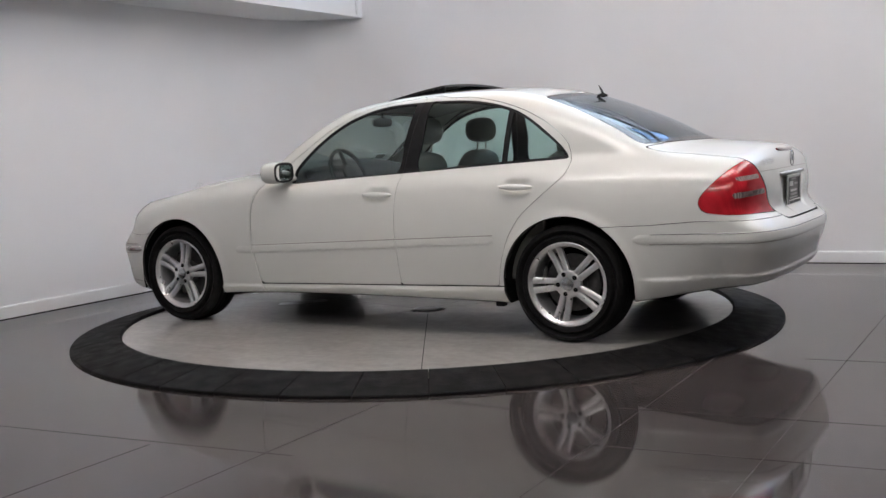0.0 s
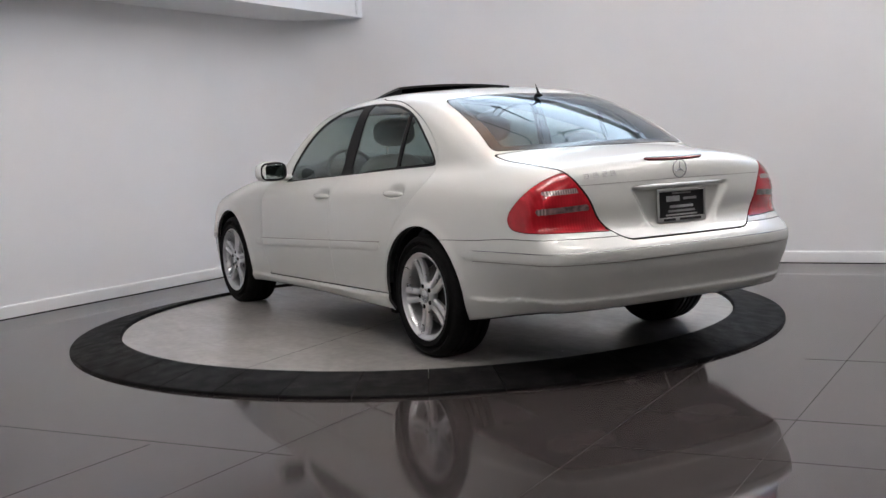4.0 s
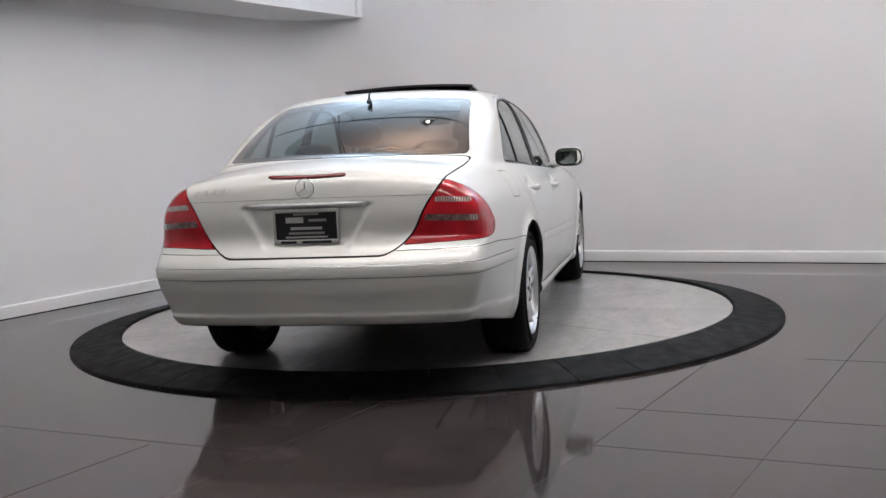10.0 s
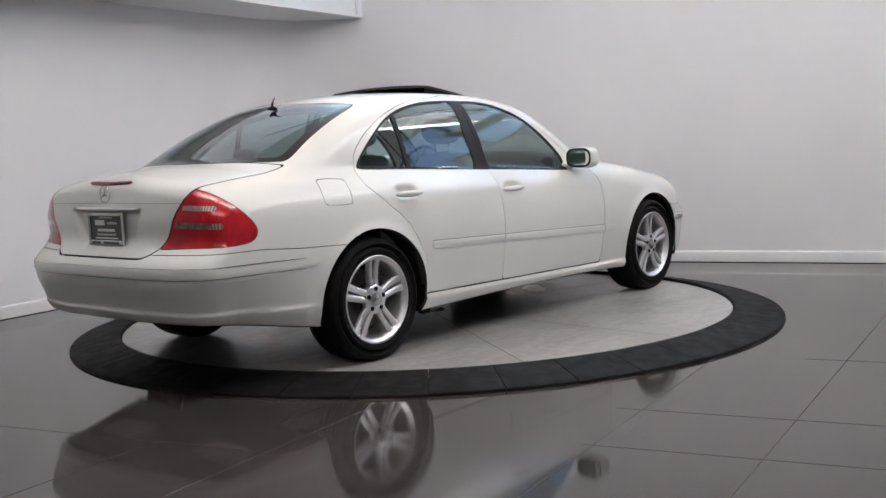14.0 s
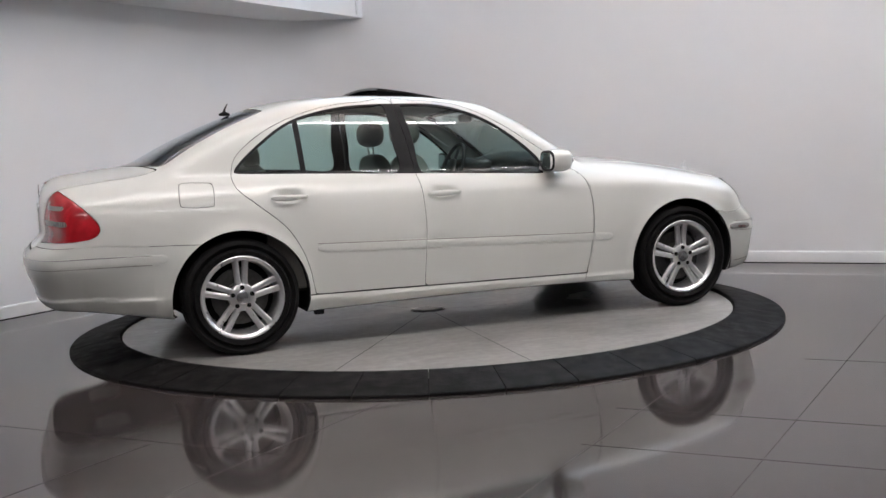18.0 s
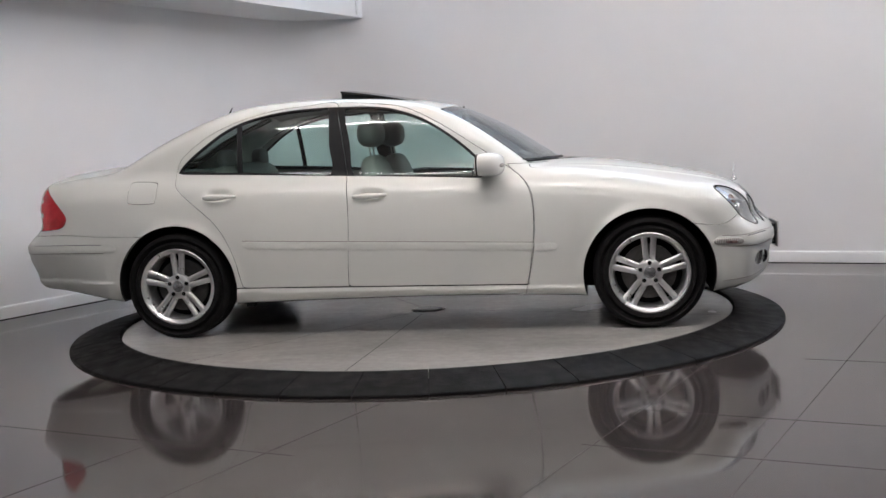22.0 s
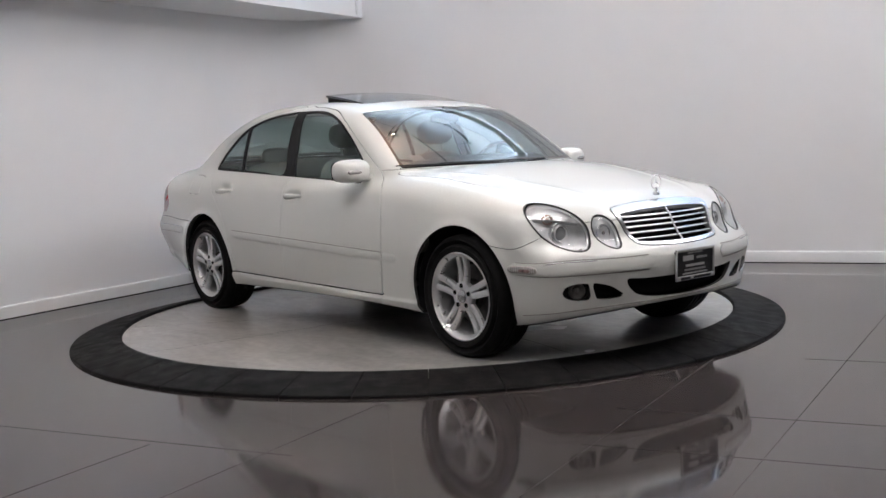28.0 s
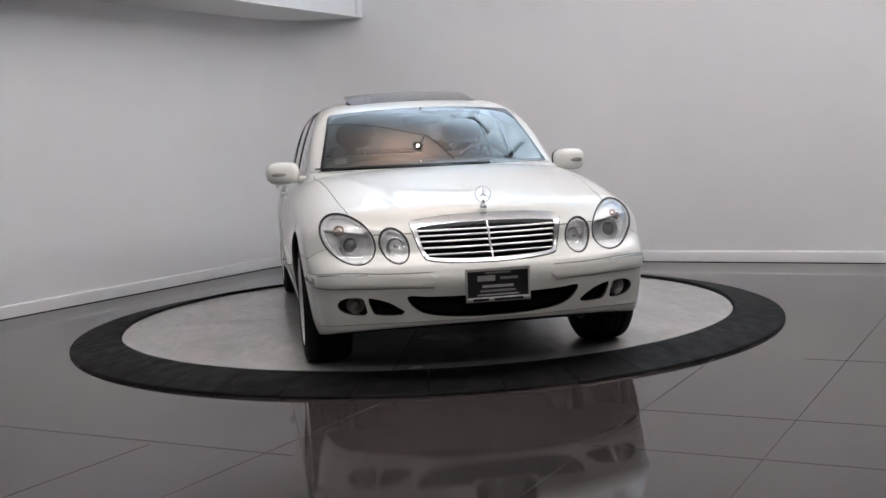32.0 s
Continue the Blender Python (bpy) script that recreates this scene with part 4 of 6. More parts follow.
framed_glass("windscreen", ws_vf, lambda x, y, z: smax(np.abs(y) - ws_side(z) + 0.014, np.maximum(z - (1.340 - 0.08 * y * y), 1.012 - 0.01 * y * y - z), 0.02), GLASS_WS, "tinted windscreen reflecting the ceiling")
framed_glass("rear_window", rw_vf, lambda x, y, z: smax(np.abs(y) - rw_side(z) + 0.050, np.maximum(z - (1.374 - 0.10 * y * y), 1.098 - 0.02 * y * y - z), 0.03), GLASS_REAR, "tinted rear window reflecting the ceiling")
panel_mesh("underbody", under, LINER, car, "black underbody")
SIDES = (("left", 1), ("right", -1))
door_obs = {}
for _, sg in SIDES:
    panel_mesh("fender", side_of(wing_vf, sg), PAINT, car)
    panel_mesh("sill", side_of(sill_vf, sg), PAINT, car)
    for which, gfun in (("front", f_glass), ("rear", r_glass)):
        v, f = side_of(door_vf[which], sg)
        v, f_dlo, f_door_skin = split(v, f, dlo(v[:, 0], v[:, 2]))
        door = panel_mesh(which + "_door", compact(v, f_door_skin), PAINT, car)
        door_obs[which, sg] = door
        v2, f_pane, f_trim = split(v, f_dlo, gfun(v[:, 0], v[:, 2]))
        panel_mesh("window_trim", compact(v2, f_trim), BLACK_TRIM, door, "black rubber window trim", rim=0.012, proud=-0.001)
        if which == "rear":
            v3, f_q, f_m = split(v2, f_pane, v2[:, 0] + 1.034 + 0.05 * (v2[:, 2] - 1.0))
            v3, f_bar, f_m = split(v3, f_m, v3[:, 0] + 1.004 + 0.05 * (v3[:, 2] - 1.0))
            panel_mesh("window_bar", compact(v3, f_bar), BLACK_TRIM, door, "black upright window bar", rim=0.012)
            panel_mesh("window_pane", compact(v3, f_q), GLASS_SIDE, door, "green tinted fixed quarter pane", rim=0.0, proud=-0.004)
            panel_mesh("window_pane", compact(v3, f_m), GLASS_SIDE, door, "green tinted door window", rim=0.0, proud=-0.004)
        else:
            panel_mesh("window_pane", compact(v2, f_pane), GLASS_SIDE, door, "green tinted door window", rim=0.0, proud=-0.004)


# ---- car: fittings ----
def strip(name, pts, width, height, material, parent, label="", n=24, taper=0.25, lift=0.0, square=False, level=False, ends=(False, False)):
    """A rounded moulding laid on the skin along a line of points."""
    P = np.array(pts, float)
    d = np.concatenate([[0], np.cumsum(np.linalg.norm(np.diff(P, axis=0), axis=1))])
    u = np.linspace(0, d[-1], n)
    P = np.stack([spl(*zip(d, P[:, i]))(u) if len(d) > 2 else np.interp(u, d, P[:, i]) for i in range(3)])
    if level:
        # keep each point's height
        for _ in range(8):
            g = gradient(P)
            g[2] = 0
            P = P - g * (body_field(P) / np.maximum((g * g).sum(0), 1e-2))
        N = gradient(P)
        N = N / np.linalg.norm(N, axis=0)
    else:
        P, N = onto_skin(P, 4)
    P, N = P.T, N.T
    prof = [(-0.5, -0.4), (-0.5, 0.45), (-0.38, 0.9), (-0.12, 1.0), (0.12, 1.0), (0.38, 0.9), (0.5, 0.45), (0.5, -0.4)]
    bm = bmesh.new()
    rows = []
    for i in range(n):
        tng = Vector(P[min(i + 1, n - 1)] - P[max(i - 1, 0)]).normalized()
        nn = Vector(N[i])
        sd = tng.cross(nn).normalized()
        e = min(u[i] + (9 if ends[0] else 0), u[-1] - u[i] + (9 if ends[1] else 0))
        k = 1.0 if square else 0.35 + 0.65 * math.sqrt(max(0.0, 1 - (1 - min(1, e / (width * taper + 1e-6))) ** 2))
        rows.append([bm.verts.new(Vector(P[i]) + nn * lift + sd * (a * width * k) + nn * (h * height)) for a, h in prof])
    for a, b in zip(rows, rows[1:]):
        for k in range(len(prof) - 1):
            bm.faces.new((a[k], a[k + 1], b[k + 1], b[k]))
    bm.faces.new(rows[0][::-1])
    bm.faces.new(rows[-1])
    return part(name, bm, material, parent, label, smooth=50)


def blob(bm, c, r, e=2.6, nu=20, nv=12, m=None):
    """A rounded box (superellipsoid) at c with half sizes r."""
    def f(w, k):
        return math.copysign(abs(w) ** (2 / e), w) * k
    rows = []
    for j in range(1, nv):
        b = -math.pi / 2 + math.pi * j / nv
        rows.append([bm.verts.new((c[0] + f(math.cos(b), 1) * f(math.cos(a), r[0]), c[1] + f(math.cos(b), 1) * f(math.sin(a), r[1]), c[2] + f(math.sin(b), r[2])))
                     for a in (2 * math.pi * i / nu for i in range(nu))])
    lo, hi = bm.verts.new((c[0], c[1], c[2] - r[2])), bm.verts.new((c[0], c[1], c[2] + r[2]))
    for a, b in zip(rows, rows[1:]):
        for i in range(nu):
            bm.faces.new((a[i], a[(i + 1) % nu], b[(i + 1) % nu], b[i]))
    for i in range(nu):
        bm.faces.new((rows[0][(i + 1) % nu], rows[0][i], lo))
        bm.faces.new((rows[-1][i], rows[-1][(i + 1) % nu], hi))
    vs = [v for r_ in rows for v in r_] + [lo, hi]
    if m is not None:
        bmesh.ops.transform(bm, matrix=m, verts=vs)
    return vs


def ring_on_skin(name, fun_pts, width, height, material, parent, label="", lift=0.0):
    """A closed moulding round an outline of (y, z) on the nose."""
    P = np.array(list(fun_pts) + list(fun_pts[:1]), float)
    d = np.concatenate([[0], np.cumsum(np.linalg.norm(np.diff(P, axis=0), axis=1))])
    n = 96
    u = np.linspace(0, d[-1], n, endpoint=False)
    P, N = nose_points(np.stack([np.interp(u, d, P[:, i]) for i in range(2)], 1))
    P, N = P.T, N.T
    prof = [(-0.5, -0.8), (-0.5, 0.4), (-0.3, 0.95), (0.3, 0.95), (0.5, 0.4), (0.5, -0.8)]
    bm = bmesh.new()
    rows = []
    for i in range(n):
        t = Vector(P[(i + 1) % n] - P[i - 1]).normalized()
        nn = Vector(N[i])
        sd = t.cross(nn).normalized()
        rows.append([bm.verts.new(Vector(P[i]) + nn * lift + sd * a * width + nn * h * height) for a, h in prof])
    for i in range(n):
        a, b = rows[i], rows[(i + 1) % n]
        for k in range(len(prof) - 1):
            bm.faces.new((a[k], a[k + 1], b[k + 1], b[k]))
    return part(name, bm, material, parent, label, smooth=40)


def ell_pts(cy, cz, a, b, tilt, sg, k=48, grow=0.0):
    ca, sa = math.cos(radians(tilt)), math.sin(radians(tilt))
    out = []
    for i in range(k):
        w = 2 * math.pi * i / k
        u, v = (a + grow) * math.cos(w), (b + grow) * math.sin(w)
        out.append((sg * (cy + u * ca - v * sa), cz + u * sa + v * ca))
    return out


def skin_at(y, z):
    p, n = nose_points([(y, z)])
    return Vector(p[:, 0]), Vector(n[:, 0])


def skin_many(pts):
    """The skin's places and normals at many (y, z) of the nose."""
    p, n = nose_points(pts)
    return [(Vector(a), Vector(b)) for a, b in zip(p.T, n.T)]


# door fittings
def mould_z(x):
    return 0.566 - (x + 0.995) * 0.0374


for _, sg in SIDES:
    y0 = 0.9 * sg
    for which, x0, x1, ends in (("rear", -0.990, -0.345, (False, True)), ("front", -0.338, 0.763, (True, True))):
        dr = door_obs[which, sg]
        strip("moulding", [(x0, y0, mould_z(x0)), ((x0 + x1) / 2, y0, mould_z((x0 + x1) / 2)), (x1, y0, mould_z(x1))], 0.050, 0.004, PAINT, dr, n=20, ends=ends)
        strip("moulding_seam", [(x0, y0, mould_z(x0) + 0.027), (x1, y0, mould_z(x1) + 0.027)], 0.005, 0.003, SEAM, dr, "dark seam above the moulding", n=20, square=True)
    strip("moulding", [(0.776, y0, mould_z(0.776)), (0.84, y0, mould_z(0.84)), (0.90, y0, mould_z(0.90))], 0.050, 0.004, PAINT, car, n=16, taper=0.9, ends=(True, False))
    for which, hx, hz in (("rear", -1.128, 0.866), ("front", -0.200, 0.838)):
        dr = door_obs[which, sg]
        bm = bmesh.new()
        n = 14
        rows = []
        for i in range(n + 1):
            w = i / n
            x = hx - 0.105 + 0.21 * w
            yy = 0.865 + 0.030 * math.sin(math.pi * w) ** 0.6 - 0.004 * w
            rr = 0.010 + 0.008 * math.sin(math.pi * min(1, w * 1.15 + 0.02)) if 0 < i < n else 0.006
            rows.append([bm.verts.new((x, sg * (yy + math.cos(a) * rr * 0.7), hz - 0.006 + 0.004 * w + math.sin(a) * rr)) for a in (2 * math.pi * k / 12 for k in range(12))])
        for a, b in zip(rows, rows[1:]):
            for k in range(12):
                bm.faces.new((a[k], a[(k + 1) % 12], b[(k + 1) % 12], b[k]))
        bm.faces.new(rows[0][::-1])
        bm.faces.new(rows[-1])
        part("door_handle", bm, PAINT, dr, "white pull handle", smooth=60)

# door mirrors
for _, sg in SIDES:
    dr = door_obs["front", sg]
    bm = bmesh.new()
    blob(bm, (0.525, sg * 0.905, 0.988), (0.088, 0.100, 0.068), 2.9, 28, 16)
    for v in bm.verts:
        k = (v.co.x - 0.525) / 0.088
        v.co.x = 0.525 + (k if k > -0.78 else -0.78) * 0.088 - 0.012 * sg * (v.co.y - sg * 0.905) / 0.100
        v.co.z += 0.012 * (sg * v.co.y - 0.905) * (-1)
    part("mirror_housing", bm, PAINT, dr, "white door mirror housing", smooth=60)
    bm = bmesh.new()
    blob(bm, (0.452, sg * 0.907, 0.988), (0.004, 0.076, 0.049), 3.2, 28, 12)
    part("mirror_glass", bm, MIRROR, dr, "mirror glass")
    bm = bmesh.new()
    blob(bm, (0.459, sg * 0.905, 0.988), (0.010, 0.094, 0.063), 3.2, 28, 12)
    part("mirror_rim", bm, BLACK_TRIM, dr, "black mirror rim", smooth=60)
    bm = bmesh.new()
    blob(bm, (0.51, sg * 0.80, 0.945), (0.05, 0.05, 0.022), 2.6, 16, 10)
    part("mirror_foot", bm, PAINT, dr, smooth=60)
    bm = bmesh.new()
    blob(bm, (0.585, sg * 0.915, 0.982), (0.030, 0.060, 0.015), 3.0, 20, 10)
    part("turn_signal", bm, CLEAR_LENS, dr, "clear turn signal strip", smooth=60)

# bumper mouldings
side_line = [(-1.815, 0.87, 0.570), (-1.9, 0.865, 0.571), (-2.05, 0.855, 0.573), (-2.2, 0.82, 0.574), (-2.33, 0.76, 0.574), (-2.42, 0.66, 0.574), (-2.48, 0.5, 0.574), (-2.53, 0.25, 0.575)]
rear_line = side_line + [(-2.55, 0.0, 0.575)] + [(x, -y, z) for x, y, z in side_line[::-1]]
rb, fb = panels["rear_bumper"], panels["front_bumper"]
strip("moulding", rear_line, 0.050, 0.004, PAINT, rb, n=120, taper=0.6, level=True)
strip("moulding_seam", [(x, y, z - 0.027) for x, y, z in rear_line[1:-1]], 0.0035, 0.0025, SEAM, rb, "dark seam below the moulding", n=120, square=True, level=True)
strip("chrome_strip", [(x, y, z + 0.025) for x, y, z in rear_line[1:-1]], 0.0045, 0.0055, CHROME, rb, "thin chrome bumper strip", n=120, level=True)
for _, sg in SIDES:
    strip("moulding", [(1.80, 0.87 * sg, 0.492), (1.95, 0.82 * sg, 0.490), (2.06, 0.66 * sg, 0.490), (2.14, 0.49 * sg, 0.488), (2.20, 0.27 * sg, 0.488)], 0.058, 0.005, PAINT, fb, n=36)
    strip("moulding_seam", [(1.84, 0.86 * sg, 0.463), (1.95, 0.82 * sg, 0.459), (2.06, 0.66 * sg, 0.458), (2.14, 0.49 * sg, 0.456), (2.19, 0.29 * sg, 0.456)], 0.004, 0.003, SEAM, fb, "dark seam below the moulding", n=36, square=True)
    strip("moulding_seam", [(1.84, 0.86 * sg, 0.524), (1.95, 0.82 * sg, 0.522), (2.06, 0.66 * sg, 0.522), (2.14, 0.49 * sg, 0.520), (2.19, 0.29 * sg, 0.520)], 0.004, 0.003, SEAM, fb, "dark seam above the moulding", n=36, square=True)
    strip("chrome_strip", [(1.97, 0.80 * sg, 0.513), (2.06, 0.66 * sg, 0.513), (2.10, 0.57 * sg, 0.512)], 0.006, 0.008, CHROME, fb, "thin chrome bumper strip", n=20)
    strip("side_marker", [(1.795, 0.87 * sg, 0.490), (1.88, 0.845 * sg, 0.490), (1.955, 0.815 * sg, 0.488)], 0.040, 0.009, CLEAR_LENS, fb, "clear side marker lamp", n=20, taper=1.2)
    strip("marker_bulb", [(1.86, 0.85 * sg, 0.487), (1.925, 0.83 * sg, 0.486)], 0.020, 0.0105, SMOKE_LENS, fb, "dark marker bulb", n=12, taper=0.8)

chin = [(1.85, 0.84, 0.258), (1.98, 0.76, 0.272), (2.06, 0.62, 0.281), (2.13, 0.4, 0.288)]
# the shade of the bumper's crease, put on as a thin grey strip
strip("crease_shade", chin + [(2.18, 0.0, 0.291)] + [(x, -y, z) for x, y, z in chin[::-1]], 0.004, 0.0015, SEAM, fb, "grey strip for the shade of a crease low on the bumper", n=90, square=True, level=True)

# tail lamps: red body with clear and smoked bands
for _, sg in SIDES:
    v, f = side_of(tail_vf, sg)
    lamp = None
    bands = [(0.0, 0.783, RED_LENS, "red lens"), (0.783, 0.812, SMOKE_LENS, "smoked clear band"), (0.812, 0.868, RED_LENS, "red lens"), (0.868, 0.892, BAND_LENS, "ribbed clear band"), (0.894, 2.0, RED_LENS, "red lens")]
    reach = {1: 0.775, 3: 0.745}
    vv, rest = v, f
    lamp = new("tail_lamp")
    lamp.parent = car
    lamp["label"] = "red tail lamp with clear and smoked bands"
    # pieces inside the lamp where the bands run, from the lid outwards
    for i, (z0, z1, m_, lb) in enumerate(bands):
        if i not in reach:
            continue
        r0 = reach[i]
        box_fun = lambda p: smax(smax(np.abs(p[:, 2] - (z0 + z1) / 2 + 0.06 * (np.abs(p[:, 1]) - 0.6)) - (z1 - z0) / 2, np.abs(p[:, 1]) - r0, 0.008), (lid_side(p[:, 2]) + 0.02 - np.abs(p[:, 1])), 0.004)
        vv, inner, rest = split(vv, rest, box_fun(vv))
        if i == 1:
            v2, tip, inner2 = split(vv, inner, 0.735 - np.abs(vv[:, 1]))
            panel_mesh("lens_band", compact(v2, tip), BAND_LENS, lamp, "clear lens tip", rim=0, proud=-0.001)
            panel_mesh("lens_band", compact(v2, inner2), m_, lamp, lb, rim=0, proud=-0.001)
        else:
            panel_mesh("lens_band", compact(vv, inner), m_, lamp, lb, rim=0, proud=-0.001)
    panel_mesh("lens", compact(vv, rest), RED_LENS, lamp, "red lens", rim=0.02)

# boot lid fittings
lid = panels["trunk_lid"]
strip("brake_lamp", [(-2.40, 0.185, 1.004), (-2.415, 0.0, 1.006), (-2.40, -0.185, 1.004)], 0.022, 0.009, DARK_RED, lid, "dark red high brake lamp", n=24, taper=0.6)
# a thin dark strip carries the shade of the crease across the lid
strip("lid_crease_shade", [(-2.39, 0.575, 0.897), (-2.42, 0.4, 0.900), (-2.43, 0.0, 0.902), (-2.42, -0.4, 0.900), (-2.39, -0.575, 0.897)], 0.0025, 0.0015, SEAM, lid, "dark strip for the shade of the lid's crease", n=50, square=True)
bm = bmesh.new()
grip = [bm_y / 20 * 0.298 for bm_y in range(-20, 21)]
rows = []
for y in grip:
    e = math.sqrt(max(0.02, 1 - (y / 0.30) ** 6))
    x = -2.440 - 0.018 * e + 0.10 * y * y
    rows.append([bm.verts.new((x + dx, y, 0.876 + dz * e)) for dx, dz in ((0.02, 0.007), (0.002, 0.007), (-0.003, 0.002), (-0.002, -0.006), (0.006, -0.011), (0.03, -0.011))])
for a, b in zip(rows, rows[1:]):
    for k in range(5):
        bm.faces.new((a[k], a[k + 1], b[k + 1], b[k]))
part("grip_bar", bm, ORNAMENT, lid, "satin chrome grip bar over the plate", smooth=60)


def emblem(name, m, r, parent, label, material=CHROME):
    """A chrome ring with three bars."""
    bm = bmesh.new()
    n = 32
    tube_r = r * 0.06
    lathe(bm, [(r + tube_r * math.cos(a), tube_r * math.sin(a)) for a in (2 * math.pi * k / 8 for k in range(8))], n, closed=True)
    for k in range(3):
        a = radians(90 + 120 * k)
        d, s = Vector((math.cos(a), math.sin(a), 0)), Vector((-math.sin(a), math.cos(a), 0))
        top, low = bm.verts.new((0, 0, r * 0.12)), bm.verts.new((0, 0, -r * 0.12))
        e = bm.verts.new(d * r)
        p, q = bm.verts.new(d * r * 0.10 + s * r * 0.12), bm.verts.new(d * r * 0.10 - s * r * 0.12)
        for tri_ in ((top, p, e), (top, e, q), (low, e, p), (low, q, e)):
            bm.faces.new(tri_)
    bmesh.ops.transform(bm, matrix=m, verts=bm.verts[:])
    return part(name, bm, material, parent, label, smooth=30)


emblem("emblem", Matrix.Translation((-2.444, 0, 0.950)) @ Euler((radians(90), 0, radians(-90))).to_matrix().to_4x4(), 0.043, lid, "round chrome emblem")
emblem("hood_ornament", Matrix.Translation((2.022, 0, 0.870)) @ Euler((radians(90), 0, radians(90))).to_matrix().to_4x4(), 0.039, panels["hood"], "round chrome hood ornament", ORNAMENT)
bm = bmesh.new()
lathe(bm, [(0.001, 0.030), (0.006, 0.028), (0.008, 0.012), (0.016, 0.004), (0.018, 0.0), (0.018, -0.01)], 20, Matrix.Translation((2.022, 0, 0.812)))
part("ornament_base", bm, CHROME, panels["hood"], "chrome ornament base", smooth=50)
# model badge: four plain chrome blocks
for y in (0.535, 0.487, 0.439, 0.394):
    p, nn = onto_skin(np.array([[-2.38], [y], [0.928]]), 6)
    bm = bmesh.new()
    m = Matrix.Translation(Vector(p[:, 0]) + Vector(nn[:, 0]) * 0.001) @ Vector(nn[:, 0]).to_track_quat("Z", "Y").to_matrix().to_4x4()
    for k in (-1, 0, 1):
        box(bm, 0, k * 0.0105, 0.0015, 0.026, 0.0035, 0.003, 0.001, 1, m)
    box(bm, 0.011, 0, 0.0015, 0.0035, 0.02, 0.003, 0.001, 1, m)
    part("badge_mark", bm, ORNAMENT, lid, "plain chrome badge mark")


def number_plate(parent, m):
    """A black plate in a silver holder, its writing as plain bars; local x across, y up, z out."""
    pl = new("number_plate")
    pl.parent, pl.matrix_local = parent, m
    pl["label"] = "black dealer plate in a silver holder"
    bm = bmesh.new()
    box(bm, 0, 0, -0.003, 0.305, 0.152, 0.004, 0.0015, 1)
    part("plate", bm, PLATE_BLACK, pl, "black plate")
    bm = bmesh.new()
    for x, y, sx, sy in ((0, 0.072, 0.312, 0.016), (0, -0.070, 0.312, 0.022), (-0.151, 0, 0.010, 0.152), (0.151, 0, 0.010, 0.152)):
        box(bm, x, y, 0.002, sx, sy, 0.010, 0.003, 2)
    part("plate_holder", bm, PLATE_SILVER, pl, "silver plate holder", smooth=40)
    for name, x, y, sx, sy, mt in (("bar", -0.055, 0.030, 0.085, 0.026, PLATE_SILVER), ("bar", 0.055, 0.028, 0.085, 0.012, PLATE_GREY),
                                   ("bar", 0, -0.008, 0.150, 0.012, PLATE_SILVER), ("bar", 0, -0.030, 0.170, 0.010, PLATE_GREY),
                                   ("bar", 0.0, 0.056, 0.12, 0.008, PLATE_GREY), ("bar", 0.0, -0.048, 0.20, 0.007, PLATE_SILVER)):
        bm = bmesh.new()
        box(bm, x, y, 0.0, sx, sy, 0.003)
        part(name, bm, mt, pl)
    for name, x, sx in (("holder_bar", -0.085, 0.075), ("holder_bar", 0.05, 0.14)):
        bm = bmesh.new()
        box(bm, x, -0.070, 0.0075, sx, 0.012, 0.002)
        part(name, bm, PLATE_BLACK, pl)
    return pl


number_plate(car, Matrix.Translation((-2.451, 0.0, 0.777)) @ Euler((radians(90), 0, radians(-90))).to_matrix().to_4x4())
number_plate(car, Matrix.Translation((2.262, 0.0, 0.456)) @ Euler((radians(90 + 2), 0, radians(90))).to_matrix().to_4x4())
bm = bmesh.new()
box(bm, 2.235, 0, 0.456, 0.045, 0.25, 0.13, 0.004)
part("plate_bracket", bm, BLACK_TRIM, car, "black plate bracket")

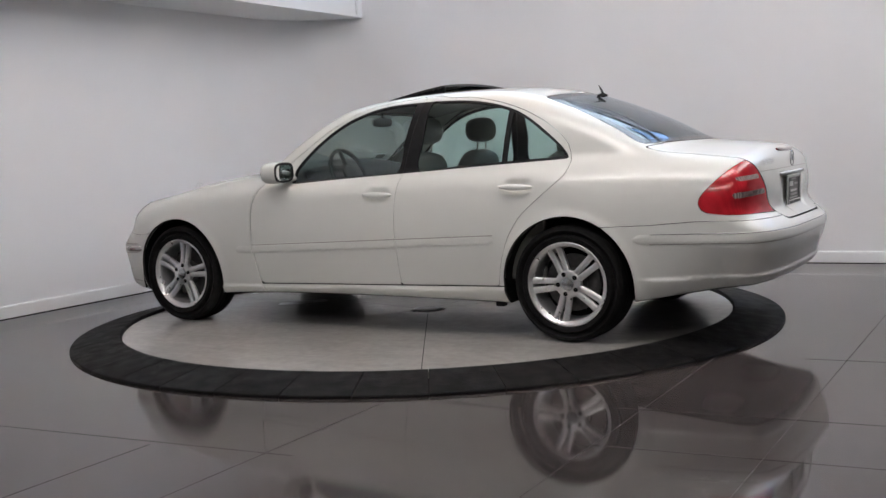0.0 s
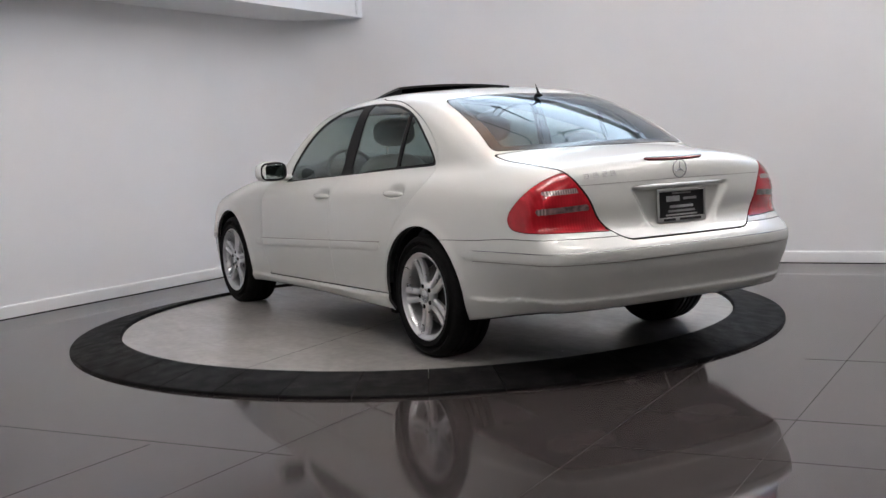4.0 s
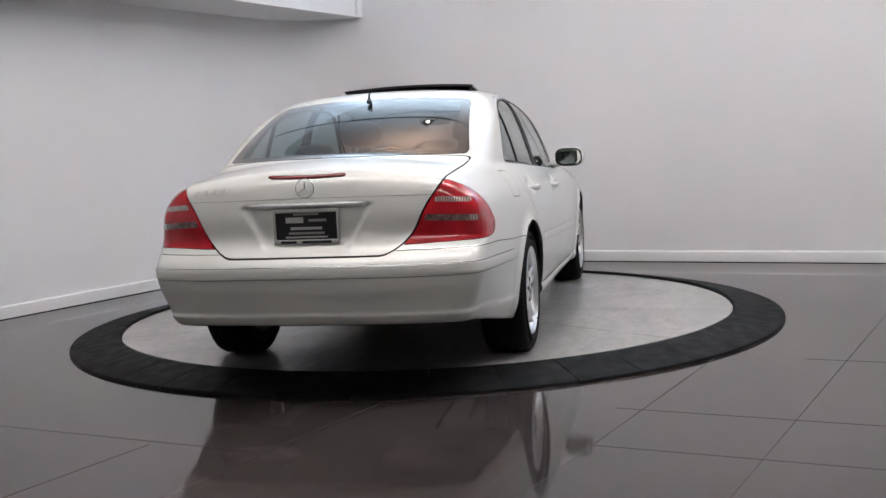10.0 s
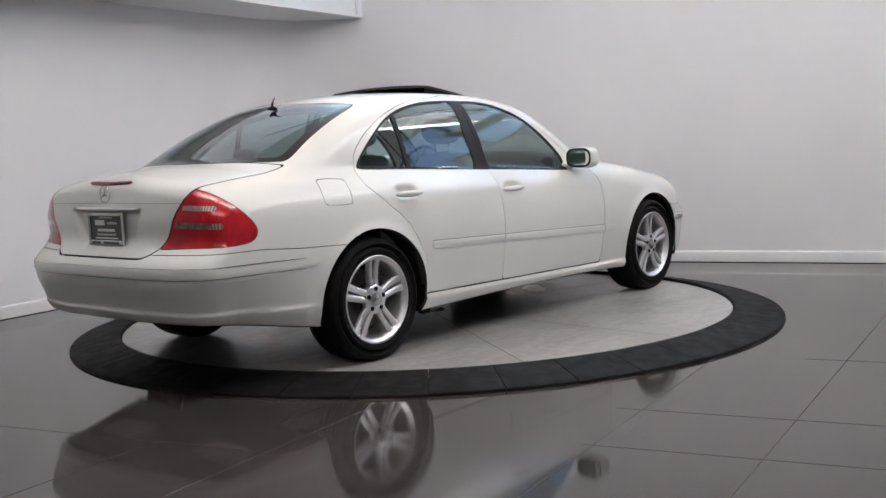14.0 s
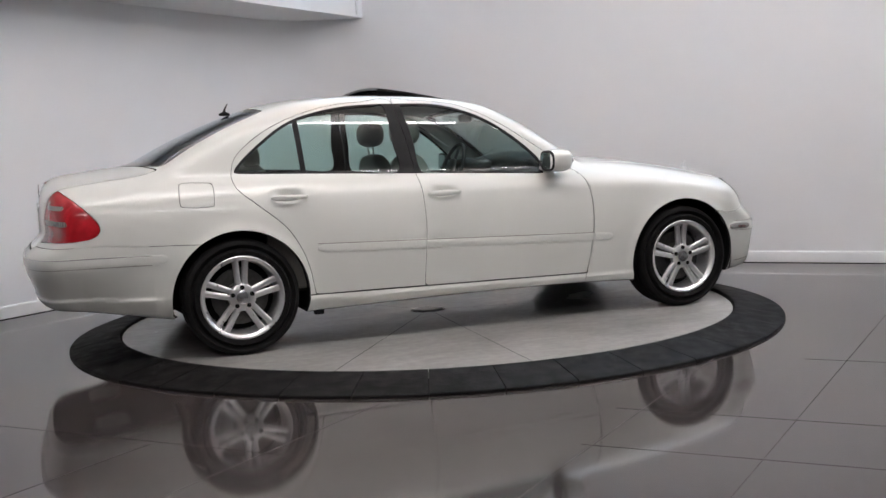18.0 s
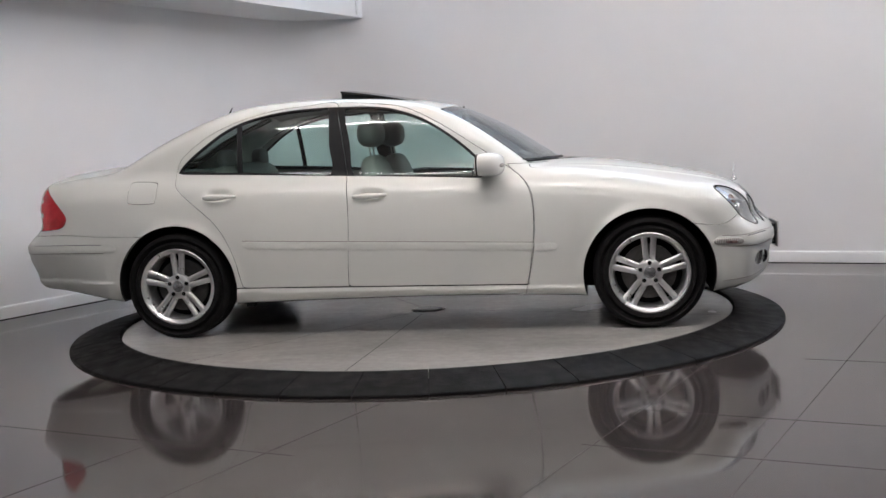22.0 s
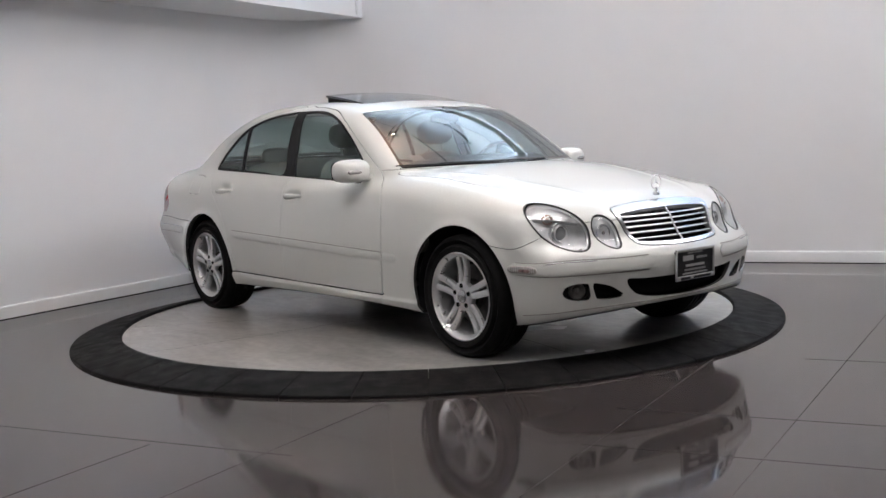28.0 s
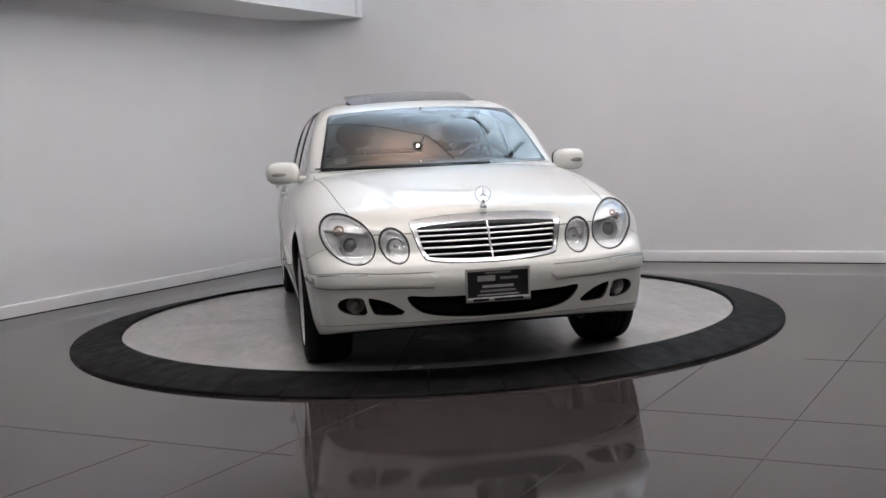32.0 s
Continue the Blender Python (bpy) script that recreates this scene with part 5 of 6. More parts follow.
# headlamps
for _, sg in SIDES:
    for big in (True, False):
        c = HL if big else HS
        ax = (0.138, 0.100, 40) if big else (0.083, 0.063, 68)
        vf = side_of(hl_vf if big else hs_vf, sg)
        lamp = new("headlamp")
        lamp.parent = car
        lamp["label"] = "large oval headlamp with a clear lens" if big else "small oval headlamp with a clear lens"
        panel_mesh("lens", vf, GLASS_CLEAR, lamp, "clear lens", rim=0, proud=-0.002)
        top_z = c[1] + (0.115 if big else 0.078)
        depth = lambda z: 0.012 + 0.032 * min(1.0, max(0.0, (top_z - z) / 0.14))
        panel_mesh("bowl", vf, REFLECTOR, lamp, "bright reflector bowl", rim=0, proud=lambda p: -0.012 - 0.032 * np.clip((top_z - p[2]) / 0.14, 0, 1))
        ring_on_skin("seal", ell_pts(*c, *ax, sg, grow=0.002), 0.008, 0.0025, LAMP_SEAL, lamp, "black lamp seal")
        ring_on_skin("inner_ring", ell_pts(*c, *ax, sg, grow=-0.009), 0.007, 0.0015, ALLOY, lamp, "silver ring inside the lens", lift=-0.006)
        if big:
            # a shelf divides the turn signal from the beams
            bm = bmesh.new()
            rows = []
            for p, nn in skin_many([(sg * (c[0] - 0.092 + 0.205 * i / 10), c[1] + 0.020 + 0.030 * i / 10) for i in range(11)]):
                rows.append([bm.verts.new(p - nn * d + Vector((0, 0, h))) for d, h in ((0.010, 0.003), (0.010, -0.004), (0.045, -0.006), (0.045, 0.001))])
            for a, b in zip(rows, rows[1:]):
                for k in range(4):
                    bm.faces.new((a[k], a[(k + 1) % 4], b[(k + 1) % 4], b[k]))
            part("lamp_shelf", bm, ALLOY, lamp, "silver shelf across the lamp")
        # inner wall of the bowl
        bm = bmesh.new()
        pts = ell_pts(*c, *ax, sg, 48, grow=-0.003)
        outer = []
        for p, nn in skin_many(pts):
            outer.append((p - nn * 0.003, p - nn * (depth(p.z) + 0.002)))
        vs = [(bm.verts.new(a), bm.verts.new(b)) for a, b in outer]
        for i in range(48):
            a, b = vs[i], vs[(i + 1) % 48]
            bm.faces.new((a[0], b[0], b[1], a[1]))
        part("bowl_wall", bm, REFLECTOR, lamp, smooth=60)
        fwd = Vector((1, 0.12 * sg, 0)).normalized()
        for k, (dy, dz, r) in enumerate([(0.0, -0.024, 0.060), (0.045, 0.052, 0.030)] if big else [(0, 0, 0.044)]):
            y, z = sg * (c[0] + dy), c[1] + dz
            p, nn = skin_at(y, z)
            m = Matrix.Translation(p - nn * (depth(p.z) + (0.002 if k == 0 else -0.002))) @ (fwd if k == 0 else nn).to_track_quat("Z", "Y").to_matrix().to_4x4()
            bm = bmesh.new()
            if big and k == 0:
                lathe(bm, [(r, -0.02), (r, 0.006), (r - 0.004, 0.010), (r - 0.012, 0.002), (r - 0.014, 0.012), (r - 0.018, 0.018), (r - 0.022, 0.012), (r - 0.024, -0.01)], 36, m)
                part("bezel", bm, ALLOY, lamp, "chrome projector bezel", smooth=40)
                bm = bmesh.new()
                lathe(bm, [(r - 0.023, -0.004), (r - 0.025, 0.006), (r - 0.034, 0.013), (0.001, 0.017)], 36, m)
                part("projector", bm, PROJECTOR, lamp, "round projector lens", smooth=60)
            else:
                lathe(bm, [(r, 0.0), (r - 0.004, 0.010), (r - 0.010, 0.004), (r * 0.4, -0.015), (0.012, -0.02), (0.010, 0.006), (0.001, 0.010)], 32, m)
                part("reflector", bm, CHROME if not big else AMBER, lamp, "bright inner reflector" if not big else "amber turn signal reflector", smooth=50)

# grille
grille = new("grille")
grille.parent = car
grille["label"] = "chrome framed black radiator grille"
GRILLE_IN = [(0.0, 0.742), (0.2, 0.738), (0.325, 0.727), (0.340, 0.715), (0.336, 0.69), (0.322, 0.63), (0.308, 0.600), (0.290, 0.588), (0.2, 0.580), (0.0, 0.575)]
GRILLE_IN += [(-y, z) for y, z in GRILLE_IN[-2:0:-1]]
gv, g_in, g_out = split(*gr_vf, poly(GRILLE_IN)(gr_vf[0][:, 1], gr_vf[0][:, 2]))
panel_mesh("grille_back", compact(gv, g_in), LINER, grille, "black grille backing", rim=0, proud=-0.045)
panel_mesh("grille_surround", compact(gv, g_out), CHROME, grille, "chrome grille surround", rim=0.045, proud=0.004)
for k, z in enumerate((0.716, 0.690, 0.662, 0.634, 0.606)):
    w = 0.342 - (0.730 - z) * 0.26
    bm = bmesh.new()
    rows = []
    for p, nn in skin_many([(-w + 2 * w * i / 18, z) for i in range(19)]):
        p = p - nn * 0.010
        rows.append([bm.verts.new(p + Vector((dx, 0, dz))) for dx, dz in ((0.003, 0.005), (0.006, 0.001), (0.003, -0.004), (-0.028, -0.006), (-0.030, 0.0))])
    for a, b in zip(rows, rows[1:]):
        for j in range(5):
            bm.faces.new((a[j], a[(j + 1) % 5], b[(j + 1) % 5], b[j]))
    part("grille_slat", bm, SLAT, grille, "chrome slat", smooth=50)
bm = bmesh.new()
tube(bm, [skin_at(0, z)[0] - Vector((0.004, 0, 0)) for z in (0.742, 0.70, 0.65, 0.60, 0.578)], 0.0055, 8)
part("grille_post", bm, CHROME, grille, "chrome centre bar", smooth=60)

ring_on_skin("grille_seal", GRILLE_PTS, 0.007, 0.002, LAMP_SEAL, grille, "black seal round the grille")

# lower openings
bm = bmesh.new()
box(bm, 2.06, 0, 0.35, 0.02, 1.1, 0.17, 0.004, 1)
part("radiator_panel", bm, LINER, car, "black panel behind the intakes")
panel_mesh("lower_intake", mid_vf, LINER, car, "black lower air intake", proud=-0.055, rim=0)
for _, sg in SIDES:
    panel_mesh("side_intake", side_of(sin_vf, sg), LINER, car, "black side air intake", proud=-0.050, rim=0)
    fog = new("fog_lamp")
    fog.parent = car
    fog["label"] = "round fog lamp in a black bumper opening"
    panel_mesh("fog_back", side_of(fog_vf, sg), BLACK_TRIM, fog, "black fog lamp backing", proud=-0.040, rim=0)
    p, nn = skin_at(sg * 0.664, 0.370)
    m = Matrix.Translation(p - nn * 0.036) @ nn.to_track_quat("Z", "Y").to_matrix().to_4x4()
    bm = bmesh.new()
    lathe(bm, [(0.042, 0.0), (0.042, 0.020), (0.038, 0.024), (0.030, 0.006), (0.012, -0.006), (0.009, 0.006), (0.001, 0.009)], 32, m)
    part("reflector", bm, STEEL, fog, "grey fog lamp reflector", smooth=50)
    bm = bmesh.new()
    lathe(bm, [(0.016, 0.004), (0.014, 0.014), (0.001, 0.018)], 20, m)
    part("bulb_cover", bm, STEEL, fog, "grey bulb cover", smooth=60)
    panel_mesh("lens", side_of(fog_vf, sg), GLASS_CLEAR, fog, "clear fog lamp lens", proud=-0.004, rim=0)

# sunroof, tilted up at the back
sun = new("sunroof")
sun.parent = car
sun["label"] = "black glass sunroof panel tilted open"
SUN_M = Matrix.Translation((0.010, 0, 1.421)) @ Euler((0, radians(10.6), 0)).to_matrix().to_4x4()
bm = bmesh.new()
rows = []
for j in range(9):
    x = -0.455 * j / 8
    rows.append([])
    for side_z in (0.0, -0.014):
        rows[-1].append([bm.verts.new((x, -0.415 + 0.83 * i / 16, side_z - 0.10 * (-0.415 + 0.83 * i / 16) ** 2 - 0.12 * (x + 0.2) ** 2)) for i in range(17)])
for a, b in zip(rows, rows[1:]):
    for s in (0, 1):
        for i in range(16):
            bm.faces.new((a[s][i], a[s][i + 1], b[s][i + 1], b[s][i]))
    bm.faces.new((a[0][0], b[0][0], b[1][0], a[1][0]))
    bm.faces.new((a[0][-1], b[0][-1], b[1][-1], a[1][-1]))
for r in (rows[0], rows[-1]):
    for i in range(16):
        bm.faces.new((r[0][i], r[0][i + 1], r[1][i + 1], r[1][i]))
bmesh.ops.transform(bm, matrix=SUN_M, verts=bm.verts[:])
part("sunroof_panel", bm, GLOSS_BLACK, sun, "black tinted glass panel", smooth=40)
for s in (-1, 1):
    bm = bmesh.new()
    a = [SUN_M @ Vector((x, s * 0.40, -0.030 - 0.12 * (x + 0.2) ** 2)) for x in (0.0, -0.15, -0.3, -0.452)]
    lo = [Vector((p.x, p.y, roof)) for p, roof in zip(a, (1.400, 1.415, 1.425, 1.430))]
    va, vb = [bm.verts.new(p) for p in a], [bm.verts.new(p) for p in lo]
    vc, vd = [bm.verts.new(p - Vector((0, s * 0.006, 0))) for p in a], [bm.verts.new(p - Vector((0, s * 0.006, 0))) for p in lo]
    for i in range(3):
        bm.faces.new((va[i], va[i + 1], vb[i + 1], vb[i]))
        bm.faces.new((vc[i], vc[i + 1], vd[i + 1], vd[i]))
    bm.faces.new((va[3], vc[3], vd[3], vb[3]))
    part("sunroof_skirt", bm, BLACK_TRIM, sun, "black side skirt")
panel_mesh("sunroof_well", sun_vf, LINER, sun, "dark sunroof opening", rim=0, proud=-0.03)

for _, sg in SIDES:
    bm = bmesh.new()
    box(bm, -0.985, sg * 0.80, 0.196, 0.055, 0.05, 0.035, 0.008, 2)
    part("jack_pad", bm, LINER, car, "black rubber jack pad")
    bm = bmesh.new()
    blob(bm, (-2.05, sg * 0.42, 0.318), (0.20, 0.22, 0.045), 3.5, 24, 12)
    part("silencer", bm, BRAKE, car, "dark steel silencer under the rear bumper", smooth=60)

# aerial, wipers
bm = bmesh.new()
tube(bm, [(-1.29, 0, 1.368), (-1.325, 0, 1.372), (-1.355, 0, 1.366)], [0.006, 0.016, 0.006], 12)
tube(bm, [(-1.325, 0, 1.375), (-1.318, 0, 1.40), (-1.300, 0, 1.432)], [0.010, 0.006, 0.002], 10)
part("aerial", bm, BLACK_TRIM, car, "small black roof aerial", smooth=50)


def on_screen(y, z, out):
    return Vector((float(screen_x(z)) - 0.40 * y * y, y, z)) + Vector((0.53, 0, 0.85)) * out


for y0, z0, y1, z1 in ((0.30, 0.992, -0.38, 0.997), (-0.10, 0.992, -0.62, 0.994)):
    w = new("wiper")
    w.parent = car
    w["label"] = "black windscreen wiper at rest"
    bm = bmesh.new()
    tube(bm, [on_screen(y0 + (y1 - y0) * k / 6, z0 + (z1 - z0) * k / 6, 0.010) for k in range(7)], [0.007, 0.006, 0.005, 0.005, 0.004, 0.004, 0.003], 8)
    part("wiper_arm", bm, BLACK_TRIM, w, smooth=60)
    bm = bmesh.new()
    tube(bm, [on_screen(y0 - 0.05 + (y1 - 0.05 - y0) * k / 6, z0 + 0.006 + (z1 - z0) * k / 6, 0.008) for k in range(7)], 0.004, 6)
    part("wiper_blade", bm, BLACK_TRIM, w, smooth=60)
strip("cowl", [(0.73, 0.70, 0.984), (0.85, 0.45, 0.984), (0.935, 0.0, 0.986), (0.85, -0.45, 0.984), (0.73, -0.70, 0.984)], 0.045, 0.004, BLACK_TRIM, car, "black plastic cowl", n=40, lift=-0.004, square=True)

# ---- wheels ----


def spoke(bm, ang, off0, off1):
    """One alloy bar from the hub to the rim, rounded in front."""
    d = Vector((math.cos(ang), math.sin(ang), 0))
    s = Vector((-math.sin(ang), math.cos(ang), 0))
    rows = []
    n = 9
    for i in range(n):
        w = i / (n - 1)
        r = 0.048 + (0.219 - 0.048) * w
        off = off0 + (off1 - off0) * w
        hw = 0.0165 + 0.0005 * w + 0.006 * max(0, w - 0.85) / 0.15
        top = 0.104 - 0.010 * math.sin(math.pi * min(1, w * 1.0)) + 0.002 * w
        base = top - 0.030 + 0.01 * w
        row = []
        for a, h in ((-1, 0), (-1, 0.72), (-0.62, 0.96), (0, 1.0), (0.62, 0.96), (1, 0.72), (1, 0)):
            row.append(bm.verts.new(d * r + s * (off + a * hw) + Vector((0, 0, base + (top - base) * h))))
        rows.append(row)
    for a, b in zip(rows, rows[1:]):
        for k in range(len(a) - 1):
            bm.faces.new((a[k], a[k + 1], b[k + 1], b[k]))
        bm.faces.new((a[-1], a[0], b[0], b[-1]))
    bm.faces.new(rows[0][::-1])
    bm.faces.new(rows[-1])


def wheel_parts(w):
    """The parts of one wheel; local z points out of the car."""
    bm = bmesh.new()
    R = WHEEL_R
    prof = [(0.205, -0.105), (0.222, -0.118), (0.262, -0.1235), (0.296, -0.119), (0.316, -0.106), (R - 0.003, -0.092)]
    for g in (-0.055, -0.018, 0.018, 0.055):
        prof += [(R, g - 0.006), (R - 0.007, g - 0.004), (R - 0.007, g + 0.004), (R, g + 0.006)]
    prof += [(R - 0.003, 0.092), (0.316, 0.106), (0.307, 0.113), (0.305, 0.1135), (0.296, 0.119), (0.275, 0.1005), (0.262, 0.1235), (0.252, 0.1215), (0.240, 0.120), (0.232, 0.116), (0.226, 0.105), (0.205, 0.09)]
    lathe(bm, prof, 72)
    part("tyre", bm, TYRE, w, "black road tyre", smooth=35)
    bm = bmesh.new()
    lathe(bm, [(0.233, 0.112), (0.2345, 0.117), (0.231, 0.1195), (0.226, 0.118), (0.221, 0.110), (0.213, 0.106), (0.207, 0.098), (0.203, 0.080), (0.198, 0.03), (0.196, -0.10), (0.215, -0.112)], 72)
    part("rim", bm, ALLOY, w, "silver alloy rim", smooth=35)
    for k in range(5):
        for sgn in (-1, 1):
            bm = bmesh.new()
            spoke(bm, radians(90 + 72 * k), sgn * 0.0155, sgn * 0.0295)
            part("spoke", bm, ALLOY, w, smooth=40)
    bm = bmesh.new()
    lathe(bm, [(0.078, 0.072), (0.076, 0.098), (0.068, 0.104), (0.040, 0.106), (0.036, 0.103)], 40)
    part("hub", bm, ALLOY, w, "alloy wheel hub", smooth=35)
    bm = bmesh.new()
    lathe(bm, [(0.036, 0.100), (0.035, 0.108), (0.028, 0.111), (0.001, 0.112)], 32)
    part("hub_cap", bm, CHROME, w, "silver hub cap", smooth=35)
    for k in range(5):
        a = radians(90 + 72 * k)
        bm = bmesh.new()
        lathe(bm, [(0.0125, 0.100), (0.0125, 0.1075), (0.010, 0.1075), (0.009, 0.1062), (0.001, 0.1062)], 16, Matrix.Translation((0.056 * math.cos(a), 0.056 * math.sin(a), 0)))
        part("wheel_bolt", bm, LINER, w, "dark wheel bolt recess", smooth=30)
    bm = bmesh.new()
    lathe(bm, [(0.16, 0.0), (0.16, 0.020), (0.155, 0.022), (0.085, 0.022), (0.080, 0.055), (0.001, 0.055)], 48)
    part("brake_disc", bm, BRAKE, w, "steel brake disc", smooth=35)
    bm = bmesh.new()
    lathe(bm, [(0.197, -0.03), (0.001, -0.03)], 48)
    part("backing_plate", bm, LINER, w, "black backing plate")


first = None
# turn of each wheel's spoke pattern in degrees, seen from outside
for wx, sg, spin in ((WHEEL_X, 1, -10), (WHEEL_X, -1, 0), (-WHEEL_X, 1, 22), (-WHEEL_X, -1, 0)):
    m = Matrix.Translation((wx, 0.76 * sg, WHEEL_R - 0.002)) @ Euler((radians(90), 0, radians(180 if sg > 0 else 0))).to_matrix().to_4x4() @ pose(0, 0, 0, 0, 0, spin)
    if first is None:
        first = new("wheel")
        first.parent = car
        first["label"] = "alloy wheel with five twin spokes and a black tyre"
        wheel_parts(first)
        first.matrix_local = m
    else:
        copy_thing(first, m)
    # liner of the wheel arch
    bm = bmesh.new()
    rows = []
    a0, a1 = (-16, 196) if wx > 0 else (-15, 190)
    for i in range(33):
        a = radians(a0 + (a1 - a0) * i / 32)
        rows.append([bm.verts.new((wx + r * math.cos(a), sg * y, 0.318 + r * math.sin(a))) for r, y in ((ARCH_R - 0.001, 0.852), (ARCH_R + 0.012, 0.80), (ARCH_R + 0.012, 0.48), (0.1, 0.48))])
    for a, b in zip(rows, rows[1:]):
        for k in range(3):
            bm.faces.new((a[k], a[k + 1], b[k + 1], b[k]))
    part("arch_liner", bm, LINER, car, "black wheel arch liner", smooth=40)

# ---- interior ----
bm = bmesh.new()
box(bm, -0.42, 0, 0.33, 2.5, 1.45, 0.04, 0.01)
part("cabin_floor", bm, CARPET, car, "dark carpeted cabin floor")
bm = bmesh.new()
tube(bm, [(0.62, -0.70, 0.90), (0.66, -0.4, 0.93), (0.68, 0, 0.94), (0.66, 0.4, 0.93), (0.62, 0.70, 0.90)], [0.09, 0.11, 0.11, 0.11, 0.09], 14)
blob(bm, (0.48, 0.38, 0.955), (0.14, 0.20, 0.055), 2.5)
box(bm, 0.72, 0, 0.80, 0.30, 1.38, 0.34, 0.06, 3)
part("dashboard", bm, GREY_PLASTIC, car, "grey dashboard", smooth=50)
bm = bmesh.new()
box(bm, 0.1, 0, 0.52, 1.1, 0.22, 0.30, 0.04, 3)
part("centre_console", bm, GREY_PLASTIC, car, "grey centre console", smooth=50)
bm = bmesh.new()
WM = Matrix.Translation((0.33, 0.38, 0.945)) @ Euler((0, radians(-66), 0)).to_matrix().to_4x4()
lathe(bm, [(0.180 + 0.014 * math.cos(a), 0.014 * math.sin(a)) for a in (2 * math.pi * k / 10 for k in range(10))], 40, WM, closed=True)
blob(bm, (0, 0, 0.01), (0.07, 0.06, 0.025), 2.4, m=WM)
for a in (0, 140, 220):
    box(bm, 0.11, 0, 0.0, 0.14, 0.035, 0.015, 0.004, 1, WM @ pose(0, 0, 0, 0, 0, a))
tube(bm, [WM @ Vector((0, 0, 0)), WM @ Vector((0, 0, -0.25))], 0.03, 10)
part("steering_wheel", bm, GREY_PLASTIC, car, "dark grey steering wheel", smooth=50)
bm = bmesh.new()
blob(bm, (0.30, 0, 1.285), (0.02, 0.115, 0.032), 3.0)
tube(bm, [(0.30, 0, 1.29), (0.29, 0, 1.36)], 0.008, 8)
part("inside_mirror", bm, GREY_PLASTIC, car, "grey inside mirror", smooth=50)


def car_seat(x, y, width):
    st = new("seat")
    st.parent = car
    st["label"] = "beige leather car seat with a headrest"
    m = Matrix.Translation((x, y, 0))
    bm = bmesh.new()
    blob(bm, (0.22, 0, 0.52), (0.27, width / 2, 0.10), 4.0, 24, 14, m)
    part("seat_cushion", bm, LEATHER, st, smooth=60)
    bm = bmesh.new()
    blob(bm, (0, 0, 0.78), (0.085, width / 2, 0.305), 3.4, 24, 16, m @ Matrix.Translation((0, 0, 0.5)) @ Euler((0, radians(-14), 0)).to_matrix().to_4x4() @ Matrix.Translation((0, 0, -0.5)))
    part("seat_back", bm, LEATHER, st, smooth=60)
    bm = bmesh.new()
    blob(bm, (-0.140, 0, 1.205), (0.084, 0.138, 0.086), 2.6, 24, 14, m)
    part("headrest", bm, LEATHER, st, smooth=60)
    bm = bmesh.new()
    for s in (-0.06, 0.06):
        tube(bm, [m @ Vector((-0.135, s, 1.03)), m @ Vector((-0.145, s, 1.14))], 0.006, 8)
    part("headrest_posts", bm, STEEL, st, "steel headrest posts")


car_seat(-0.13, 0.37, 0.50)
car_seat(-0.13, -0.37, 0.50)
bench = new("rear_seat")
bench.parent = car
bench["label"] = "beige leather rear bench"
bm = bmesh.new()
blob(bm, (-0.72, 0, 0.52), (0.28, 0.68, 0.11), 5.0, 28, 14)
part("seat_cushion", bm, LEATHER, bench, smooth=60)
bm = bmesh.new()
blob(bm, (-1.08, 0, 0.78), (0.09, 0.66, 0.30), 5.0, 28, 16, Matrix.Translation((-1.08, 0, 0.5)) @ Euler((0, radians(-20), 0)).to_matrix().to_4x4() @ Matrix.Translation((1.08, 0, -0.5)))
part("seat_back", bm, LEATHER, bench, smooth=60)
for y in (-0.36, 0.36):
    bm = bmesh.new()
    blob(bm, (-1.24, y, 1.085), (0.045, 0.115, 0.065), 2.8, 20, 12)
    part("headrest", bm, LEATHER, bench, smooth=60)
